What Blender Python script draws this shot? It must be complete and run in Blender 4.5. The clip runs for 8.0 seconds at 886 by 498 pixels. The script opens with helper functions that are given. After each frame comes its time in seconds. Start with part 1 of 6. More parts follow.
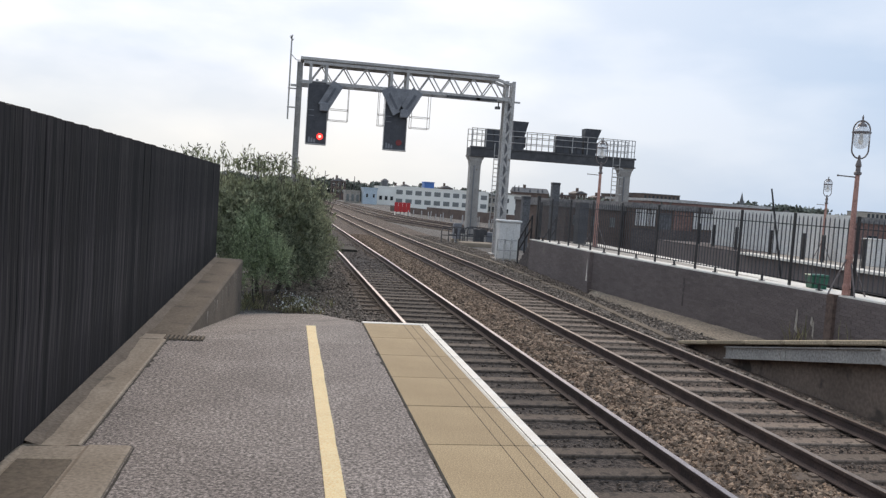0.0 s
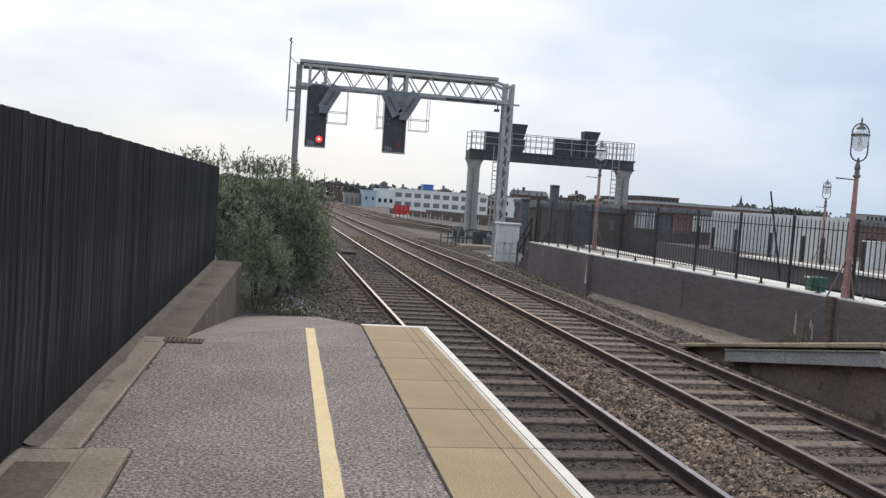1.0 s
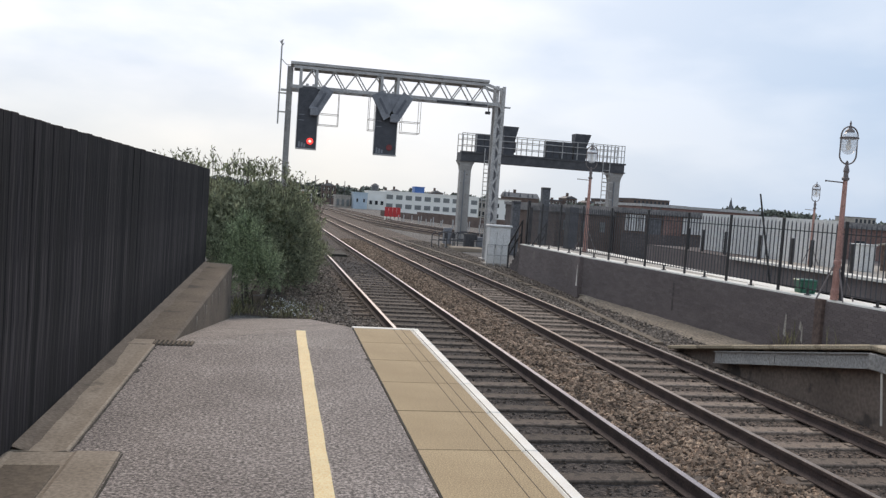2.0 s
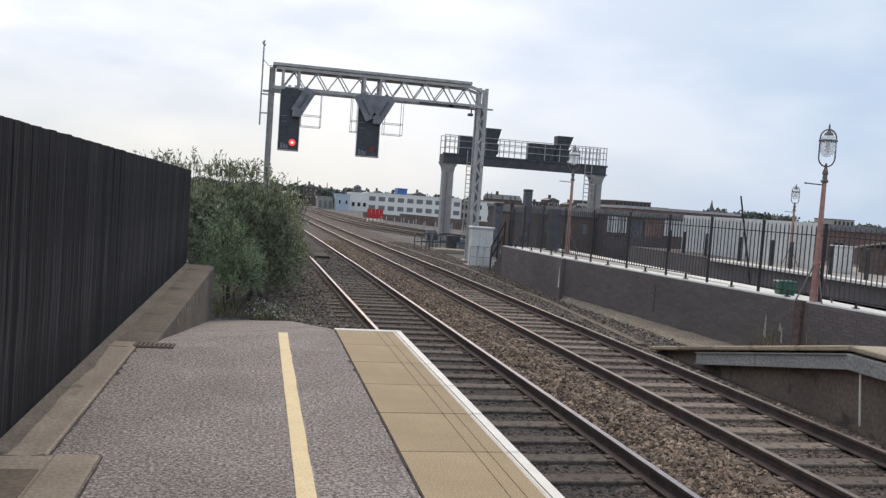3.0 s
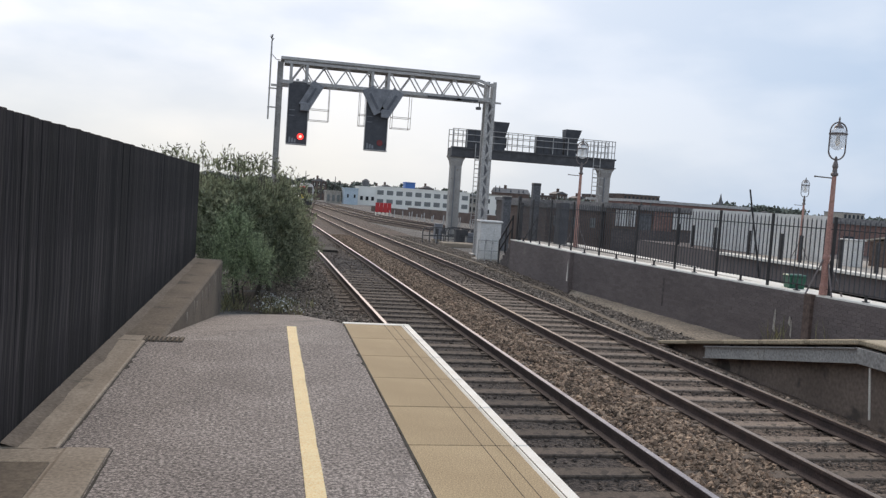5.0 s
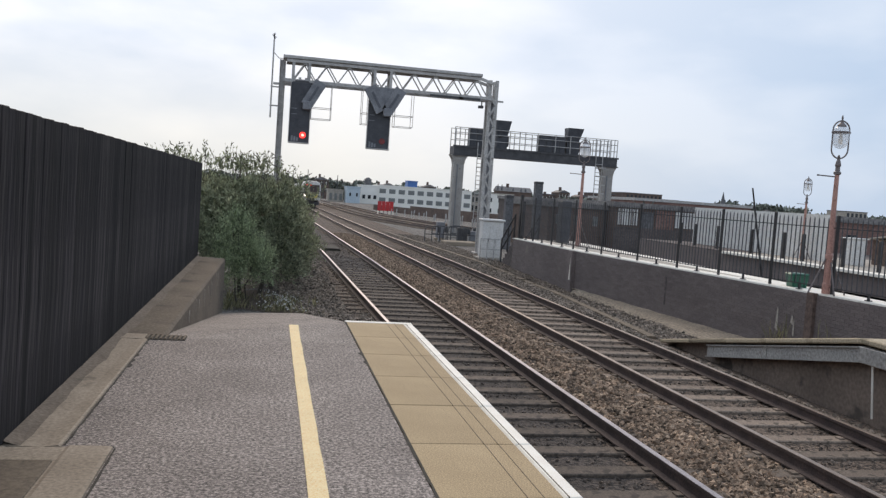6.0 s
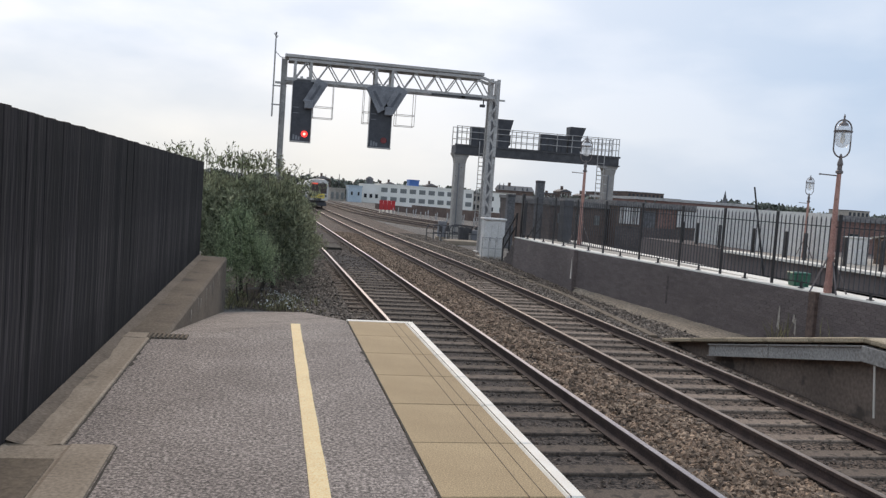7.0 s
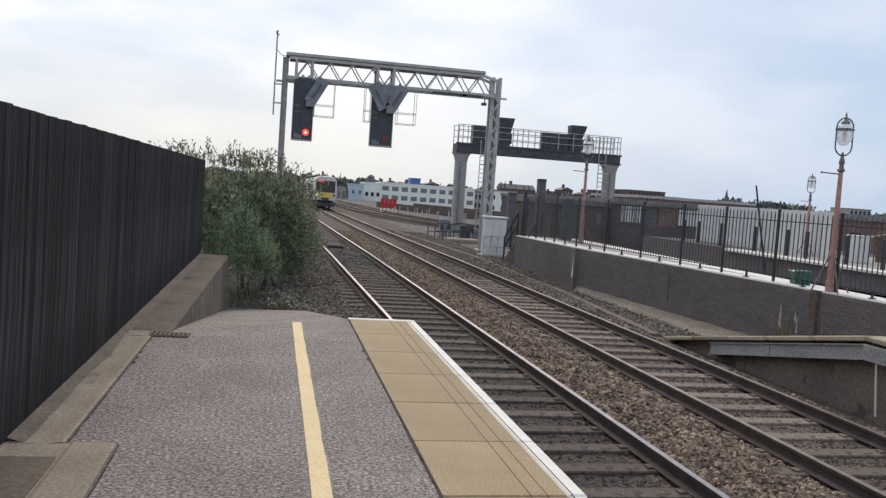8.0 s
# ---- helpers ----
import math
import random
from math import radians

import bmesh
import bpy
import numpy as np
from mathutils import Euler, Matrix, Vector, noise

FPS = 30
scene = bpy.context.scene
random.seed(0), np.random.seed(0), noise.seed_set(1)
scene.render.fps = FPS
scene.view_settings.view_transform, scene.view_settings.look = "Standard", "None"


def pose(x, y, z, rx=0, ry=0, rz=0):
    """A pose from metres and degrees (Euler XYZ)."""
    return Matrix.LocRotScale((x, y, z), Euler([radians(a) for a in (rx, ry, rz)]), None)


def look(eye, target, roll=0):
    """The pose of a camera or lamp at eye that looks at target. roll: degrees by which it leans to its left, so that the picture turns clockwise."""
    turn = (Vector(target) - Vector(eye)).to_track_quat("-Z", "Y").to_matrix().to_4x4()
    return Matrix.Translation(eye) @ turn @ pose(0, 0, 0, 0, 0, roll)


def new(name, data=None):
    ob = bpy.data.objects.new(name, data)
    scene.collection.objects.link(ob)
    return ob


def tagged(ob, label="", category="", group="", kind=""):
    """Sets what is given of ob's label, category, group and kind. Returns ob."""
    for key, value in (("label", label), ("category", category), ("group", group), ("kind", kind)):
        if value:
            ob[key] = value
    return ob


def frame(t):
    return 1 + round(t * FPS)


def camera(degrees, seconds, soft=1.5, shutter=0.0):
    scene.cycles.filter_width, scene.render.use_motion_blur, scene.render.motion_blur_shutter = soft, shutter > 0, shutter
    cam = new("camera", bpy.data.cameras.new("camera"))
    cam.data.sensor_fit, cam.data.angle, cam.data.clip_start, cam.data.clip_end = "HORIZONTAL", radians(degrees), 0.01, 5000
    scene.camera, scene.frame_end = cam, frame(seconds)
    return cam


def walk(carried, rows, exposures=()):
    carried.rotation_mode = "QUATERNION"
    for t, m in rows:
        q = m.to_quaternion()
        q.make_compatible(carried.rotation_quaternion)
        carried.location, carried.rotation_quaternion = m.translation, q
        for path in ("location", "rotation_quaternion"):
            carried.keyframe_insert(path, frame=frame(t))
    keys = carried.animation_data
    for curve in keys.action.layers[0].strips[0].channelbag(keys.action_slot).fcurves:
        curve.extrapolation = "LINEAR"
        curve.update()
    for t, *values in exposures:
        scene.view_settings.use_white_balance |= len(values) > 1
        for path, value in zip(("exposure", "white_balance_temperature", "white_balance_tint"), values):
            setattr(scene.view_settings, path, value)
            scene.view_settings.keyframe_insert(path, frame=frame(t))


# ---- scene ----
EYE = Vector((0.0, 0.0, 1.51))
cam = camera(54.82, 8.0, soft=1.35)


def aim(yaw, pitch, roll):
    """The camera's pose: degrees to the right of the platform's line, up, and lean."""
    y, p = radians(yaw), radians(pitch)
    d = Vector((math.sin(y) * math.cos(p), math.cos(y) * math.cos(p), math.sin(p)))
    return look(EYE, EYE + d, roll)


walk(cam, [(t, aim(a, b, c)) for t, a, b, c in (
    (0.0, 10.366, -3.587, 3.923), (0.5, 10.361, -3.482, 3.913), (1.0, 10.406, -3.413, 3.929),
    (1.5, 10.382, -3.385, 3.956), (1.7, 10.42, -3.37, 3.96), (2.2, 11.55, -3.10, 4.0), (2.8, 12.30, -2.97, 4.04),
    (3.0, 12.150, -3.026, 4.049), (3.5, 11.96, -3.204, 4.05), (4.0, 11.822, -3.286, 4.03),
    (4.5, 11.694, -3.395, 3.99), (4.7, 11.67, -3.43, 3.98), (5.8, 11.52, -3.56, 3.99), (6.0, 11.492, -3.579, 3.994),
    (6.5, 11.425, -3.629, 3.997), (7.0, 11.387, -3.656, 3.997), (7.5, 11.353, -3.716, 4.0), (8.0, 11.303, -3.773, 3.995))],
    exposures=((0.0, 0.11, 7200.0, 17.0), (1.7, 0.11, 7200.0, 17.0), (3.2, 0.07, 7200.0, 17.0), (4.5, 0.06, 7200.0, 17.0), (8.0, 0.06, 7200.0, 17.0)))

# ---- light: a bright overcast sky ----
world = bpy.data.worlds.new("overcast_sky")
scene.world = world
world.use_nodes = True
SUN_AZ, SUN_EL = 2.0, 36.0


def build_sky():
    nt = world.node_tree
    nt.nodes.clear()
    out = nt.nodes.new("ShaderNodeOutputWorld")
    bg = nt.nodes.new("ShaderNodeBackground")
    sky = nt.nodes.new("ShaderNodeTexSky")
    sky.sky_type, sky.sun_disc = "NISHITA", False
    sky.sun_elevation, sky.sun_rotation = radians(SUN_EL), radians(SUN_AZ)
    sky.dust_density, sky.air_density, sky.ozone_density = 3.0, 1.0, 1.0
    ln = nt.links.new

    def node(kind, **sockets):
        n = nt.nodes.new(kind)
        for k, v in sockets.items():
            n.inputs[k].default_value = v
        return n

    def blend(f, a, b):
        n = nt.nodes.new("ShaderNodeMix")
        n.data_type = "RGBA"
        if isinstance(f, float):
            n.inputs["Factor"].default_value = f
        else:
            ln(f, n.inputs["Factor"])
        for k, v in (("A", a), ("B", b)):
            if isinstance(v, tuple):
                n.inputs[k].default_value = (*v, 1)
            else:
                ln(v, n.inputs[k])
        return n.outputs["Result"]

    def sums(op, a, b):
        n = nt.nodes.new("ShaderNodeMath")
        n.operation, n.use_clamp = op, True
        for i, v in enumerate((a, b)):
            if isinstance(v, float):
                n.inputs[i].default_value = v
            else:
                ln(v, n.inputs[i])
        return n.outputs[0]

    tc = nt.nodes.new("ShaderNodeTexCoord")
    mp = node("ShaderNodeMapping")
    mp.inputs["Scale"].default_value = (1.0, 1.0, 2.6)
    mp.inputs["Location"].default_value = (0.35, 0.1, 0.0)
    ln(tc.outputs["Generated"], mp.inputs["Vector"])
    nz = node("ShaderNodeTexNoise", Scale=3.3, Detail=6.0, Roughness=0.46)
    ln(mp.outputs["Vector"], nz.inputs["Vector"])
    cloud = nt.nodes.new("ShaderNodeMapRange")
    cloud.inputs["From Min"].default_value, cloud.inputs["From Max"].default_value = 0.43, 0.60
    ln(nz.outputs["Fac"], cloud.inputs["Value"])
    # the veil brightens round the hidden sun
    az, el = radians(SUN_AZ), radians(SUN_EL)
    dot = nt.nodes.new("ShaderNodeVectorMath")
    dot.operation = "DOT_PRODUCT"
    dot.inputs[1].default_value = (math.sin(az) * math.cos(el), math.cos(az) * math.cos(el), math.sin(el))
    ln(tc.outputs["Generated"], dot.inputs[0])
    glow = nt.nodes.new("ShaderNodeMapRange")
    glow.inputs["From Min"].default_value, glow.inputs["From Max"].default_value = 0.74, 0.97
    ln(dot.outputs["Value"], glow.inputs["Value"])
    east = nt.nodes.new("ShaderNodeSeparateXYZ")
    ln(tc.outputs["Generated"], east.inputs[0])
    veil = nt.nodes.new("ShaderNodeMapRange")
    veil.inputs["From Min"].default_value, veil.inputs["From Max"].default_value = 0.02, 0.36
    veil.inputs["To Min"].default_value, veil.inputs["To Max"].default_value = 0.66, 0.36
    ln(east.outputs["X"], veil.inputs["Value"])
    white = sums("ADD", sums("MULTIPLY", cloud.outputs["Result"], veil.outputs["Result"]), sums("MULTIPLY", glow.outputs["Result"], 0.55))
    col = blend(white, (4.5, 6.45, 8.9), (8.6, 10.0, 11.4))
    # cream haze low over the town, strongest below the sun
    sep = nt.nodes.new("ShaderNodeSeparateXYZ")
    ln(tc.outputs["Generated"], sep.inputs[0])
    low = nt.nodes.new("ShaderNodeMapRange")
    low.inputs["From Min"].default_value, low.inputs["From Max"].default_value = 0.15, 0.0
    low.inputs["To Max"].default_value = 0.9
    ln(sep.outputs["Z"], low.inputs["Value"])
    side = nt.nodes.new("ShaderNodeMapRange")
    side.inputs["From Min"].default_value, side.inputs["From Max"].default_value = 0.55, 0.05
    side.inputs["To Min"].default_value = 0.12
    ln(sep.outputs["X"], side.inputs["Value"])
    col = blend(sums("MULTIPLY", low.outputs["Result"], side.outputs["Result"]), col, (7.7, 8.6, 8.7))
    ln(blend(0.92, sky.outputs["Color"], col), bg.inputs["Color"])
    bg.inputs["Strength"].default_value = 0.1
    ln(bg.outputs["Background"], out.inputs["Surface"])


build_sky()
sun = new("sun", bpy.data.lights.new("sun", "SUN"))
sun.data.energy, sun.data.angle, sun.data.color = 1.35, radians(28), (1.0, 0.89, 0.74)
_a, _e = radians(SUN_AZ), radians(SUN_EL)
sun.matrix_world = look((0, 0, 50), Vector((0, 0, 50)) - Vector((math.sin(_a) * math.cos(_e), math.cos(_a) * math.cos(_e), math.sin(_e))))


# ---- materials ----
def material(name, c1, c2, scale=8.0, rough=0.85, metal=0.0, bump=0.2, fine=None, speck=0.45, tight=0.25, detail=8.0, thin=0.0, chips=None, clear=0.0, stretch=(1, 1, 1), spots=None, island=0.0, emit=None, bdist=0.01, sheen=0.5):
    """Two colours mixed by noise at a large scale, speckled at a fine one, with bump. spots: (colour, scale, threshold)."""
    m = bpy.data.materials.new(name)
    m.use_nodes = True
    nt = m.node_tree
    ln = nt.links.new
    b = nt.nodes["Principled BSDF"]
    b.inputs["Roughness"].default_value, b.inputs["Metallic"].default_value = rough, metal
    b.inputs["Specular IOR Level"].default_value = sheen
    tc = nt.nodes.new("ShaderNodeTexCoord")
    mp = nt.nodes.new("ShaderNodeMapping")
    mp.inputs["Scale"].default_value = stretch
    ln(tc.outputs["Object"], mp.inputs["Vector"])

    def tex(s, d):
        n = nt.nodes.new("ShaderNodeTexNoise")
        n.inputs["Scale"].default_value, n.inputs["Detail"].default_value = s, d
        ln(mp.outputs["Vector"], n.inputs["Vector"])
        return n

    def mix(kind, f, a, c):
        n = nt.nodes.new("ShaderNodeMix")
        n.data_type, n.blend_type = "RGBA", kind
        if isinstance(f, float):
            n.inputs["Factor"].default_value = f
        else:
            ln(f, n.inputs["Factor"])
        for k, v in (("A", a), ("B", c)):
            if isinstance(v, tuple):
                n.inputs[k].default_value = (*v, 1)
            else:
                ln(v, n.inputs[k])
        return n.outputs["Result"]

    def ramp(src, lo, hi, a=(0, 0, 0), c=(1, 1, 1)):
        n = nt.nodes.new("ShaderNodeValToRGB")
        e = n.color_ramp.elements
        e[0].position, e[0].color = lo, (*a, 1)
        e[1].position, e[1].color = hi, (*c, 1)
        ln(src, n.inputs["Fac"])
        return n.outputs["Color"]

    big = tex(scale, detail)
    col = mix("MIX", ramp(big.outputs["Fac"], 0.3, 0.7), c1, c2)
    small = tex(fine or scale * 14, 3.0)
    col = mix("OVERLAY", speck, col, ramp(small.outputs["Fac"], 0.5 - tight, 0.5 + tight))
    if chips:
        vo = nt.nodes.new("ShaderNodeTexVoronoi")
        vo.inputs["Scale"].default_value = chips[0]
        ln(mp.outputs["Vector"], vo.inputs["Vector"])
        col = mix("OVERLAY", chips[1], col, ramp(vo.outputs["Color"], 0.1, 0.9))
    if spots:
        sp = tex(spots[1], 4.0)
        col = mix("MIX", ramp(sp.outputs["Fac"], spots[2], spots[2] + 0.08), col, spots[0])
    if island:
        g = nt.nodes.new("ShaderNodeNewGeometry")
        oi = nt.nodes.new("ShaderNodeObjectInfo")
        ad = nt.nodes.new("ShaderNodeMath")
        ad.operation = "ADD"
        ln(g.outputs["Random Per Island"], ad.inputs[0])
        ln(oi.outputs["Random"], ad.inputs[1])
        fr = nt.nodes.new("ShaderNodeMath")
        fr.operation = "FRACT"
        ln(ad.outputs[0], fr.inputs[0])
        lo = max(0.0, 0.5 - island)
        hi = min(1.0, 0.5 + island)
        col = mix("OVERLAY", 0.8, col, ramp(fr.outputs[0], 0.0, 1.0, (lo, lo, lo), (hi, hi, hi)))
    ln(col, b.inputs["Base Color"])
    if clear:
        b.inputs["Alpha"].default_value = 1.0 - clear
    if thin:
        tr = nt.nodes.new("ShaderNodeBsdfTranslucent")
        ms = nt.nodes.new("ShaderNodeMixShader")
        ms.inputs["Fac"].default_value = thin
        ln(col, tr.inputs["Color"])
        ln(b.outputs["BSDF"], ms.inputs[1])
        ln(tr.outputs["BSDF"], ms.inputs[2])
        ln(ms.outputs["Shader"], nt.nodes["Material Output"].inputs["Surface"])
    if bump:
        bp = nt.nodes.new("ShaderNodeBump")
        bp.inputs["Strength"].default_value, bp.inputs["Distance"].default_value = bump, bdist
        ln(small.outputs["Fac"], bp.inputs["Height"])
        ln(bp.outputs["Normal"], b.inputs["Normal"])
    if emit:
        b.inputs["Emission Color"].default_value = (*emit[0], 1)
        b.inputs["Emission Strength"].default_value = emit[1]
    return m


M = {
    "tarmac": material("tarmac", (0.21, 0.176, 0.156), (0.29, 0.246, 0.219), 1.3, 0.92, bump=0.0, fine=46.0, speck=0.5, tight=0.13, chips=(128.0, 0.58), spots=((0.18, 0.155, 0.14), 3.2, 0.66)),
    "concrete": material("concrete", (0.273, 0.2167, 0.16), (0.378, 0.3054, 0.2325), 1.6, 0.9, bump=0.25, fine=50.0, speck=0.3, spots=((0.1575, 0.128, 0.093), 3.0, 0.63)),
    "pale_concrete": material("pale_concrete", (0.3465, 0.3054, 0.2604), (0.483, 0.4334, 0.372), 1.6, 0.9, bump=0.3, fine=60.0),
    "coping": material("coping", (0.378, 0.2709, 0.1535), (0.4515, 0.33, 0.1906), 1.8, 0.85, bump=0.4, fine=110.0, island=0.05),
    "white_paint": material("white_paint", (0.92, 0.87, 0.78), (0.84, 0.78, 0.68), 6.0, 0.7, bump=0.2, fine=120.0, spots=((0.5, 0.47, 0.42), 30.0, 0.68)),
    "yellow_paint": material("yellow_paint", (0.90, 0.69, 0.38), (0.82, 0.62, 0.34), 5.0, 0.75, bump=0.3, fine=120.0, spots=((0.45, 0.36, 0.22), 40.0, 0.68)),
    "black_timber": material("black_timber", (0.0068, 0.0056, 0.0064), (0.021, 0.017, 0.0178), 2.2, 0.85, bump=0.6, fine=9.0, speck=0.85, tight=0.13, stretch=(5, 5, 0.22), island=0.48, spots=((0.05, 0.043, 0.041), 4.0, 0.62), sheen=0.4),
    "ballast": material("ballast", (0.072, 0.051, 0.039), (0.145, 0.106, 0.081), 1.0, 0.95, bump=1.0, fine=26.0, speck=0.85, tight=0.12, bdist=0.05, spots=((0.19, 0.15, 0.115), 28.0, 0.62)),
    "oily_ballast": material("oily_ballast", (0.038, 0.030, 0.026), (0.082, 0.064, 0.054), 1.0, 0.95, bump=1.0, fine=26.0, speck=0.7, tight=0.12, bdist=0.05, spots=((0.11, 0.088, 0.07), 28.0, 0.66)),
    "ballast_stone": material("ballast_stone", (0.182, 0.121, 0.083), (0.345, 0.243, 0.168), 3.0, 0.95, bump=0.4, fine=60.0, island=0.48),
    "grey_stone": material("grey_stone", (0.085, 0.066, 0.054), (0.165, 0.128, 0.102), 3.0, 0.95, bump=0.4, fine=60.0, island=0.4),
    "verge_stone": material("verge_stone", (0.14, 0.109, 0.086), (0.27, 0.217, 0.172), 3.0, 0.95, bump=0.4, fine=60.0, island=0.45),
    "sleeper": material("sleeper", (0.158, 0.117, 0.090), (0.237, 0.182, 0.141), 3.0, 0.9, bump=0.4, fine=40.0, spots=((0.0735, 0.05713, 0.04278), 7.0, 0.56), island=0.2),
    "rail_rust": material("rail_rust", (0.055, 0.037, 0.033), (0.095, 0.064, 0.054), 5.0, 0.8, bump=0.3, fine=60.0),
    "rail_head": material("rail_head", (0.27, 0.24, 0.245), (0.36, 0.33, 0.335), 5.0, 0.38, metal=0.9, bump=0.05),
    "dull_rail_head": material("dull_rail_head", (0.21, 0.1625, 0.1302), (0.315, 0.2561, 0.2139), 5.0, 0.42, metal=0.8, bump=0.05),
    "blue_brick": material("blue_brick", (0.147, 0.118, 0.110), (0.195, 0.158, 0.147), 0.8, 0.85, bump=0.3, fine=50.0, island=0.07, spots=((0.21, 0.1822, 0.1581), 1.6, 0.68)),
    "mortar": material("mortar", (0.135, 0.112, 0.104), (0.175, 0.147, 0.137), 4.0, 0.95),
    "galvanised": material("galvanised", (0.37, 0.355, 0.34), (0.52, 0.50, 0.475), 3.0, 0.6, metal=0.15, bump=0.15, fine=30.0, spots=((0.231, 0.197, 0.1674), 4.0, 0.66)),
    # raised above plain dark steel to paint in haze over the deck gantry
    "dark_steel": material("dark_steel", (0.045, 0.044, 0.047), (0.085, 0.083, 0.086), 3.0, 0.6, bump=0.15),
    "black_iron": material("black_iron", (0.015, 0.014, 0.014), (0.035, 0.03, 0.03), 4.0, 0.5, bump=0.2),
    # black lifted to bluish grey: veiling sky glare painted into the base colour
    "signal_black": material("signal_black", (0.045, 0.047, 0.055), (0.075, 0.077, 0.086), 3.0, 0.6, bump=0.1),
    "signal_grey": material("signal_grey", (0.17, 0.175, 0.19), (0.25, 0.255, 0.27), 3.0, 0.6, bump=0.1),
    "indicator_face": material("indicator_face", (0.09, 0.095, 0.11), (0.13, 0.135, 0.15), 3.0, 0.6, bump=0.1),
    "red_light": material("red_light", (0.9, 0.05, 0.03), (0.9, 0.05, 0.03), 3.0, 0.3, bump=0, emit=((1.0, 0.035, 0.03), 2.2)),
    "red_core": material("red_core", (1.0, 0.7, 0.6), (1.0, 0.7, 0.6), 3.0, 0.3, bump=0, emit=((1.0, 0.36, 0.28), 2.2)),
    "red_lens": material("red_lens", (0.16, 0.01, 0.012), (0.2, 0.012, 0.015), 3.0, 0.15, bump=0),
    "lens_glass": material("lens_glass", (0.015, 0.015, 0.018), (0.025, 0.025, 0.03), 3.0, 0.5, bump=0),
    "salmon_paint": material("salmon_paint", (0.40, 0.20, 0.16), (0.48, 0.26, 0.21), 4.0, 0.55, bump=0.15, spots=((0.3, 0.15, 0.11), 8.0, 0.62)),
    "cast_iron": material("cast_iron", (0.13, 0.105, 0.10), (0.20, 0.165, 0.155), 5.0, 0.5, bump=0.15),
    "cabinet_white": material("cabinet_white", (0.62, 0.605, 0.575), (0.72, 0.70, 0.665), 2.0, 0.6, bump=0.1, spots=((0.46, 0.44, 0.41), 5.0, 0.66)),
    "green_plastic": material("green_plastic", (0.012, 0.10, 0.06), (0.02, 0.14, 0.085), 4.0, 0.45, bump=0.1),
    "leaf": material("leaf", (0.165, 0.195, 0.12), (0.33, 0.345, 0.235), 0.7, 0.95, bump=0.0, fine=9.0, island=0.36, thin=0.5, spots=((0.15, 0.12, 0.085), 0.9, 0.63)),
    "light_leaf": material("light_leaf", (0.26, 0.315, 0.19), (0.39, 0.45, 0.28), 0.7, 0.95, bump=0.0, fine=9.0, island=0.3, thin=0.5),
    "bark": material("bark", (0.06, 0.05, 0.04), (0.10, 0.085, 0.065), 6.0, 0.9, bump=0.5),
    "petal": material("petal", (0.7, 0.7, 0.66), (0.78, 0.78, 0.74), 6.0, 0.8, bump=0),
    "grass": material("grass", (0.18, 0.18, 0.095), (0.32, 0.28, 0.17), 3.0, 0.95, bump=0, island=0.4, thin=0.4),
    "earth": material("earth", (0.098, 0.088, 0.078), (0.172, 0.156, 0.14), 0.8, 0.95, bump=0.8, fine=22.0, speck=0.8, tight=0.14, bdist=0.04),
    "stained_concrete": material("stained_concrete", (0.125, 0.095, 0.067), (0.19, 0.147, 0.105), 1.2, 0.9, bump=0.3, fine=40.0, speck=0.35, stretch=(1, 1, 0.5), spots=((0.10, 0.08, 0.06), 2.2, 0.62)),
    "edge_stone": material("edge_stone", (0.357, 0.2856, 0.1953), (0.483, 0.394, 0.279), 2.0, 0.9, bump=0.3, fine=40.0, island=0.2, spots=((0.21, 0.1675, 0.1116), 4.0, 0.6)),
    "beam_grey": material("beam_grey", (0.315, 0.2955, 0.2743), (0.399, 0.3743, 0.3441), 2.0, 0.6, bump=0.1, spots=((0.189, 0.1477, 0.1116), 5.0, 0.64)),
    "old_concrete": material("old_concrete", (0.105, 0.08, 0.058), (0.17, 0.132, 0.096), 1.1, 0.92, bump=0.35, fine=34.0, speck=0.4, spots=((0.075, 0.06, 0.046), 1.9, 0.6)),
    # gutter concrete darkened: the fence's contact shade is put into this colour
    "gutter_moss": material("gutter_moss", (0.145, 0.114, 0.087), (0.205, 0.163, 0.125), 1.6, 0.95, bump=0.4, fine=40.0, speck=0.35, spots=((0.11, 0.095, 0.07), 3.0, 0.62)),
    "sooty_brick": material("sooty_brick", (0.085, 0.07, 0.065), (0.145, 0.115, 0.106), 0.9, 0.9, bump=0.3, fine=10.0, spots=((0.05, 0.042, 0.04), 1.4, 0.62)),
    "dirt": material("dirt", (0.035, 0.03, 0.024), (0.06, 0.052, 0.04), 8.0, 0.95, bump=0.2),
    "grimy_wall": material("grimy_wall", (0.165, 0.121, 0.095), (0.25, 0.185, 0.146), 1.2, 0.9, bump=0.3, fine=18.0, speck=0.3, spots=((0.09, 0.07, 0.056), 2.2, 0.56)),
    "dusty_tarmac": material("dusty_tarmac", (0.225, 0.19, 0.167), (0.315, 0.27, 0.238), 1.6, 0.92, bump=0.0, fine=46.0, speck=0.5, tight=0.13, chips=(128.0, 0.5), spots=((0.2, 0.172, 0.152), 2.6, 0.64)),
    "dark_sleeper": material("dark_sleeper", (0.08925, 0.06599, 0.05115), (0.1418, 0.1084, 0.0837), 3.0, 0.9, bump=0.4, fine=40.0, spots=((0.0525, 0.0394, 0.03162), 7.0, 0.54), island=0.2),
    "sandy_bank": material("sandy_bank", (0.22, 0.175, 0.13), (0.32, 0.262, 0.20), 1.2, 0.95, bump=0.8, fine=18.0, speck=0.7, bdist=0.03),
    "city_ground": material("city_ground", (0.05, 0.06, 0.045), (0.12, 0.115, 0.10), 0.02, 0.95, bump=0, fine=0.4),
